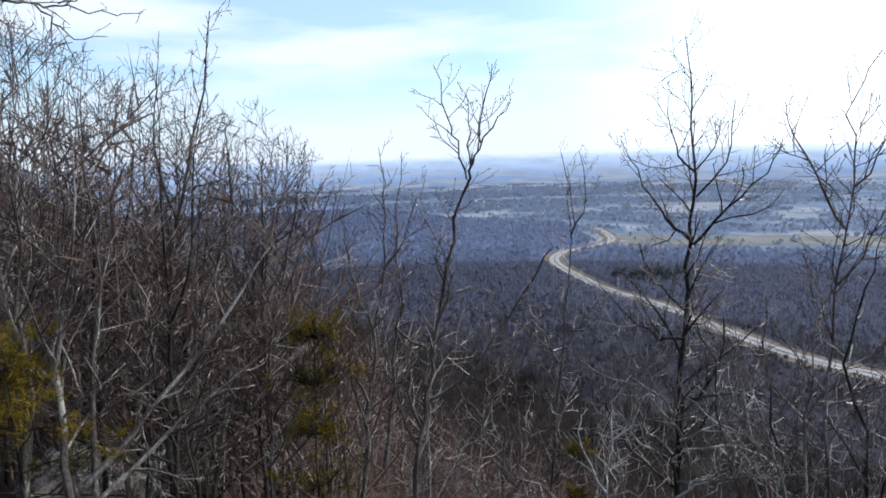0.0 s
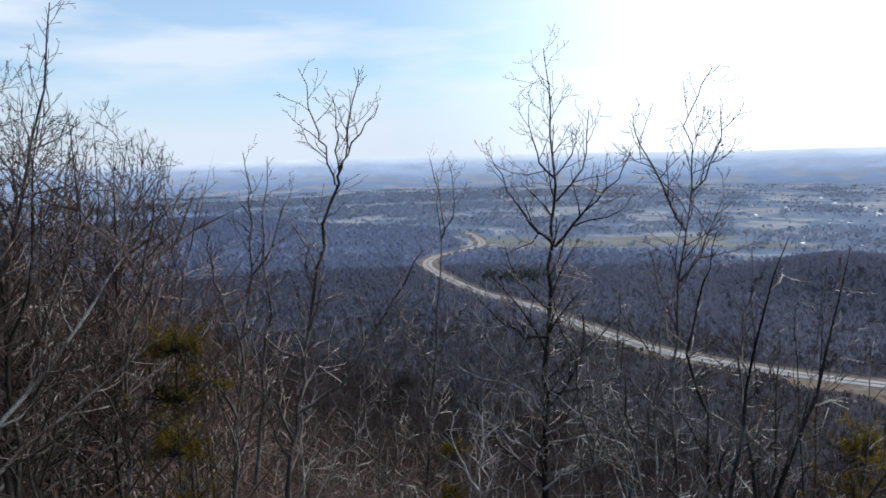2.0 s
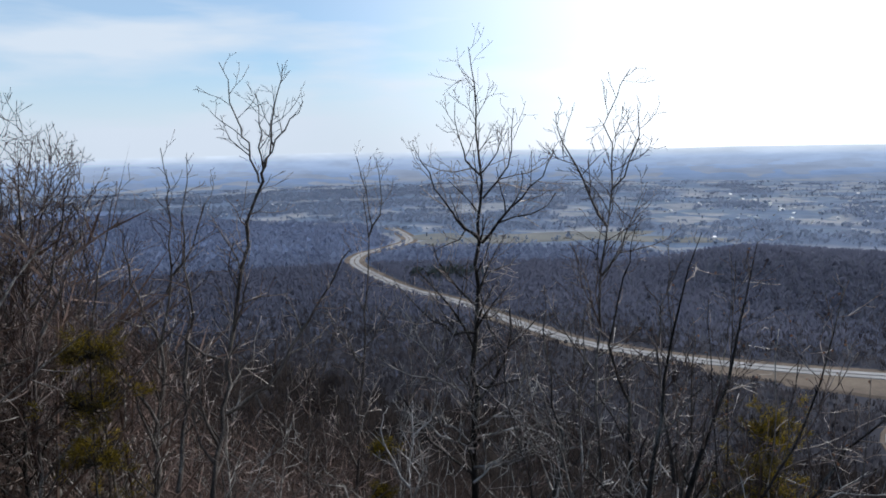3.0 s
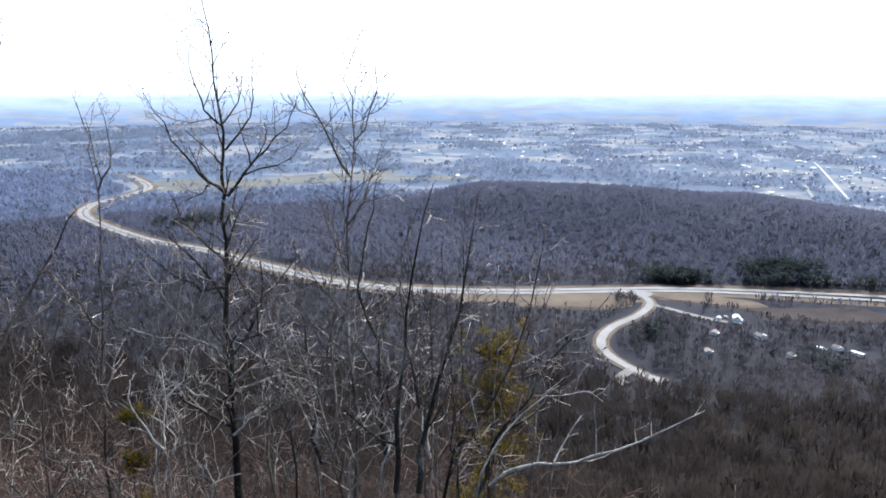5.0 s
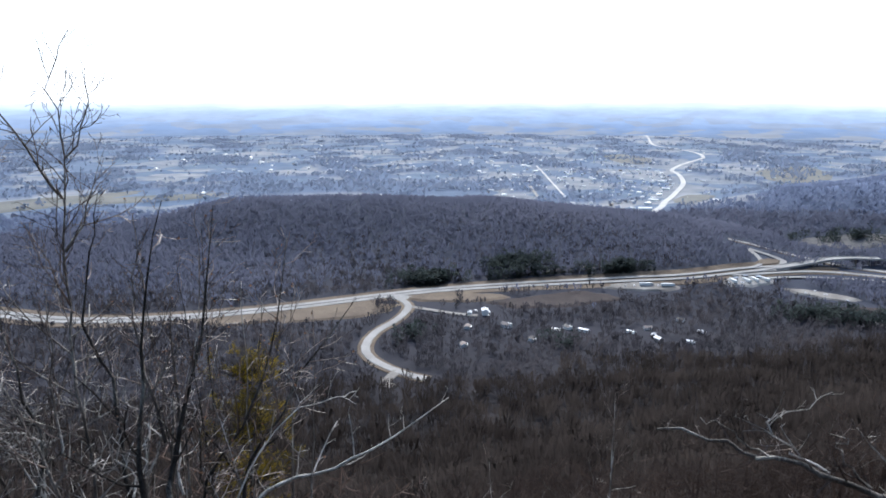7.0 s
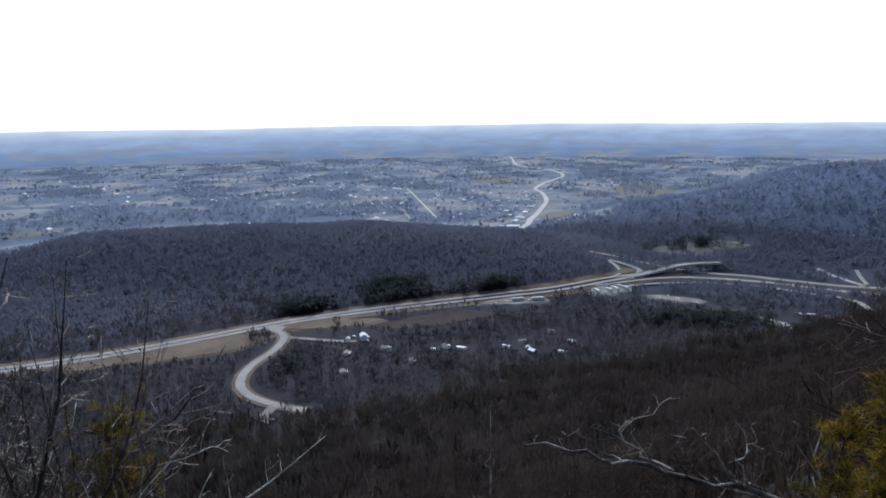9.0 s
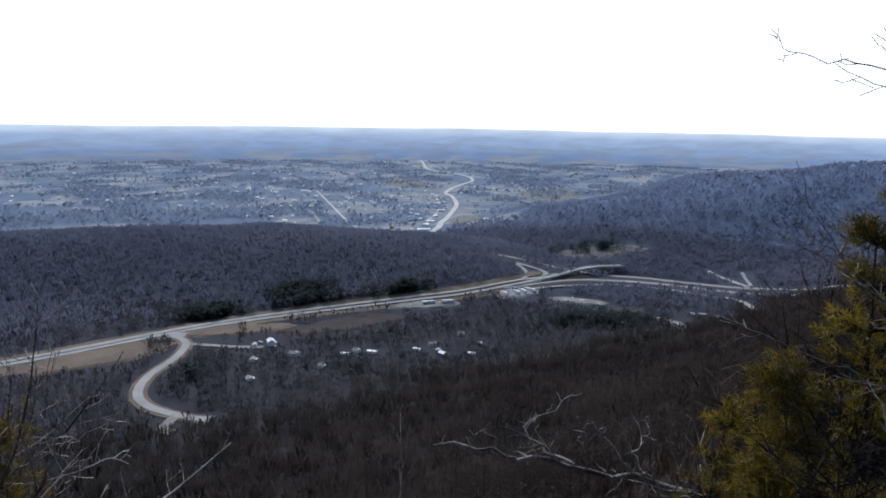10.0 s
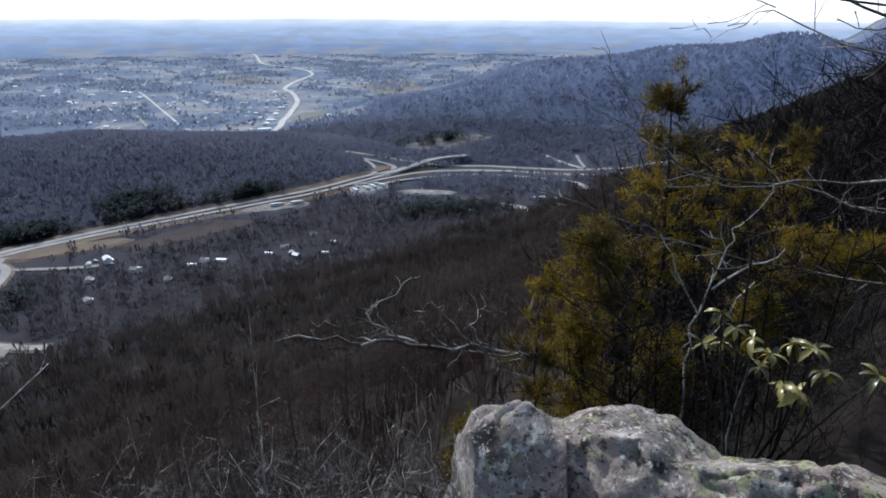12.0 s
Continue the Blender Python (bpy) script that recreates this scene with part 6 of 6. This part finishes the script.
pine("yellow-green small pine among bare stems", ground_below(p4 + Vector((-0.3, 0, 0))), p4, 1.25, 1300, 404, 0.1, 0.035, 0.45)
p5 = spot(-11.6, -13.2, 8.8)
pine("sparse green pine with drooping boughs in the thicket", ground_below(p5 + Vector((-0.3, 0, 0))), p5, 0.95, 620, 405, 0.11, 0.035, 0.62)
p6 = spot(11.3, -23.6, 9.4)
pine("small green pine below the grey tree", ground_below(p6), p6, 0.42, 240, 406, 0.1, 0.025, 0.72)
p7 = spot(-34.5, -13.5, 8)
pine("yellow-green pine boughs at the thicket's edge", ground_below(p7), p7, 1.1, 600, 407, 0.11, 0.03, 0.2)
p8 = spot(93.0, -33.6, 5.4) + END
pine("yellow-green pine sprig beside the rock", ground_below(p8), p8, 0.35, 130, 408, 0.09, 0.015, 0.5)


# ---- rocks ----
def boulder(label, c, size, turn, seed, detail=5, crack=0.0, mat=None, hollows=()):
    bm = bmesh.new()
    bmesh.ops.create_icosphere(bm, subdivisions=detail, radius=1.0)
    off = Vector((seed * 3.1, seed * 1.7, seed * 0.9))
    rnd = random.Random(seed * 7 + 1)
    facets = []
    for _ in range(22):
        nrm = Vector((rnd.gauss(0, 1), rnd.gauss(0, 1), rnd.gauss(0.2, 0.8))).normalized()
        facets.append((nrm, rnd.uniform(0.66, 0.9)))
    for v in bm.verts:
        d = v.co.normalized()
        p = Vector([math.copysign(abs(q) ** 0.72, q) for q in d])
        k = 1 + 0.16 * noise.noise(d * 1.4 + off) + 0.1 * noise.noise(d * 3.1 + off)
        f = abs(noise.noise(d * 1.7 + off * 2.3 + Vector((0, 0, 0.3 * noise.noise(d * 5 + off)))))
        k -= crack * max(0, 1 - f / 0.045) * 0.5 + crack * max(0, 1 - f / 0.16) * 0.3
        p = p * k
        for nrm, off_ in facets:
            over = p.dot(nrm) - off_ - 0.05 * noise.noise(d * 4 + nrm * 3)
            if over > 0:
                p -= nrm * over * 0.88
        p *= 1.12 + 0.02 * noise.noise(d * 9 + off) + 0.012 * noise.noise(d * 24 + off) + 0.006 * noise.noise(d * 60 + off)
        v.co = Vector((p.x * size[0], p.y * size[1], p.z * size[2]))
    back = (Matrix.Translation(c) @ pose(0, 0, 0, 0, 0, turn)).inverted()
    for place, reach, deep in hollows:
        q = back @ place
        for v in bm.verts:
            near = (v.co - q).length / reach * (1 + 0.35 * noise.noise(v.co * 14 + off))
            if near < 1:
                v.co -= (q * 0.6 + Vector((0, 0, 0.08))).normalized() * deep * (1 - near * near) ** 1.5
    me = bpy.data.meshes.new("rock")
    bm.to_mesh(me)
    bm.free()
    me.materials.append(mat or ROCK)
    me.shade_smooth()
    ob = new("rock", me)
    ob.matrix_basis = Matrix.Translation(c) @ pose(0, 0, 0, 0, 0, turn)
    return tagged(ob, label, "rock")


def on_edge(az, el, d, drop):
    return spot(az, el, d) + END - Vector((0, 0, drop))


boulder("large cracked grey sandstone boulder with dark hollows and pale lichen", on_edge(108.6, -32.8, 2.72, 0.42), (0.4, 0.41, 0.52), 24, 3, 6, 0.2, None,
        [(on_edge(105.0, -33.8, 2.5, 0), 0.19, 0.19), (on_edge(107.8, -34.6, 2.5, 0), 0.14, 0.13), (on_edge(103.0, -36.5, 2.45, 0), 0.1, 0.05), (on_edge(112.5, -35.0, 2.6, 0), 0.08, 0.04), (on_edge(110.0, -37.5, 2.5, 0), 0.09, 0.05)])
boulder("rounded pale grey sandstone block beside the large boulder", on_edge(97.6, -36.0, 2.6, 0.36), (0.27, 0.24, 0.46), 12, 21, 6, 0.14, None,
        [(on_edge(100.6, -37.0, 2.5, 0), 0.09, 0.06), (on_edge(97.0, -38.0, 2.5, 0), 0.07, 0.03)])
boulder("lower boulder crusted with yellow-green lichen", on_edge(119.8, -35.2, 2.65, 0.36), (0.42, 0.4, 0.5), 40, 5, 6, 0.16, CRUSTROCK,
        [(on_edge(117.0, -35.2, 2.5, 0), 0.1, 0.05), (on_edge(121.5, -36.0, 2.45, 0), 0.1, 0.05)])
boulder("small lichened rock at the cliff edge", on_edge(129.5, -34.2, 2.9, 0.3), (0.34, 0.32, 0.44), 10, 8, 5, 0.06, CRUSTROCK)
boulder("rough grey ledge rock below the boulder", on_edge(104, -45, 2.1, 0.4), (0.5, 0.4, 0.46), 70, 12, 5, 0.1)
boulder("broken ledge stone under the lichened boulder", on_edge(116, -43, 2.2, 0.4), (0.4, 0.36, 0.46), 20, 17, 5, 0.1)
rc4 = spot(-30.5, -21, 12)
boulder("tan sandstone outcrop among pale saplings", rc4 - Vector((0, 0, 0.7)), (1.1, 0.9, 0.8), 30, 15, 5, 0.08)


# ---- rhododendron ----
def leaf_mesh():
    b = Build()
    n = 6
    for i in range(n + 1):
        t = i / n
        w = 0.017 * math.sin(math.pi * min(1, 0.06 + t * 0.94)) ** 0.7 if 0 < i < n else 0.001
        x, z = 0.105 * t, 0.02 * math.sin(t * 2.2) - 0.022 * t * t
        b.v += [Vector((x, -w, z + 0.3 * w)), Vector((x, 0, z)), Vector((x, w, z + 0.3 * w))]
    for i in range(n):
        for k in range(2):
            b.f.append((3 * i + k, 3 * i + k + 1, 3 * i + 4 + k, 3 * i + 3 + k))
    me = b.mesh("leaf", LEAF)
    me.shade_smooth()
    return me


LEAFMESH = leaf_mesh()
rr_ = np.random.default_rng(501)
rhodo = new("rhododendron")
tagged(rhodo, "rhododendron shrub with glossy yellow-green leaf whorls beside the rock", "shrub")
foot = ground_below(spot(118.5, -30, 3.9) + END)
rhodo.location = foot
b = Build()
for az, el, d in ((115.0, -23.6, 3.9), (113.9, -26.3, 3.8), (116.3, -24.6, 3.9), (117.8, -25.1, 3.8), (119.3, -26.1, 3.7), (120.8, -24.9, 3.8), (122.3, -25.0, 3.7), (121.9, -28.5, 3.6), (120.6, -28.2, 3.6), (127.0, -25.8, 3.7), (118.6, -27.2, 3.9), (123.5, -26.5, 3.9), (115.4, -26.0, 4.0)):
    e = spot(az, el + 1.0, d) + END - foot
    b = Build()
    b.tube(refine([Vector(rr_.normal(0, 0.04, 3)), e * 0.45 + Vector(rr_.normal(0, 0.06, 3)), e], rr_, 0.008), [0.012 - 0.008 * k / 6 for k in range(7)], 5)
    part("stalk", b, DARKBARK, rhodo, smooth=True)
    n = int(rr_.integers(7, 12))
    for k in range(n):
        lf = new("leaf", LEAFMESH)
        lf.parent = rhodo
        lf.matrix_basis = Matrix.Translation(e) @ pose(0, 0, 0, rr_.uniform(-40, 40), rr_.uniform(-20, 65), 360 * k / n + rr_.uniform(-28, 28)) @ Matrix.Scale(rr_.uniform(0.55, 1.2), 4)
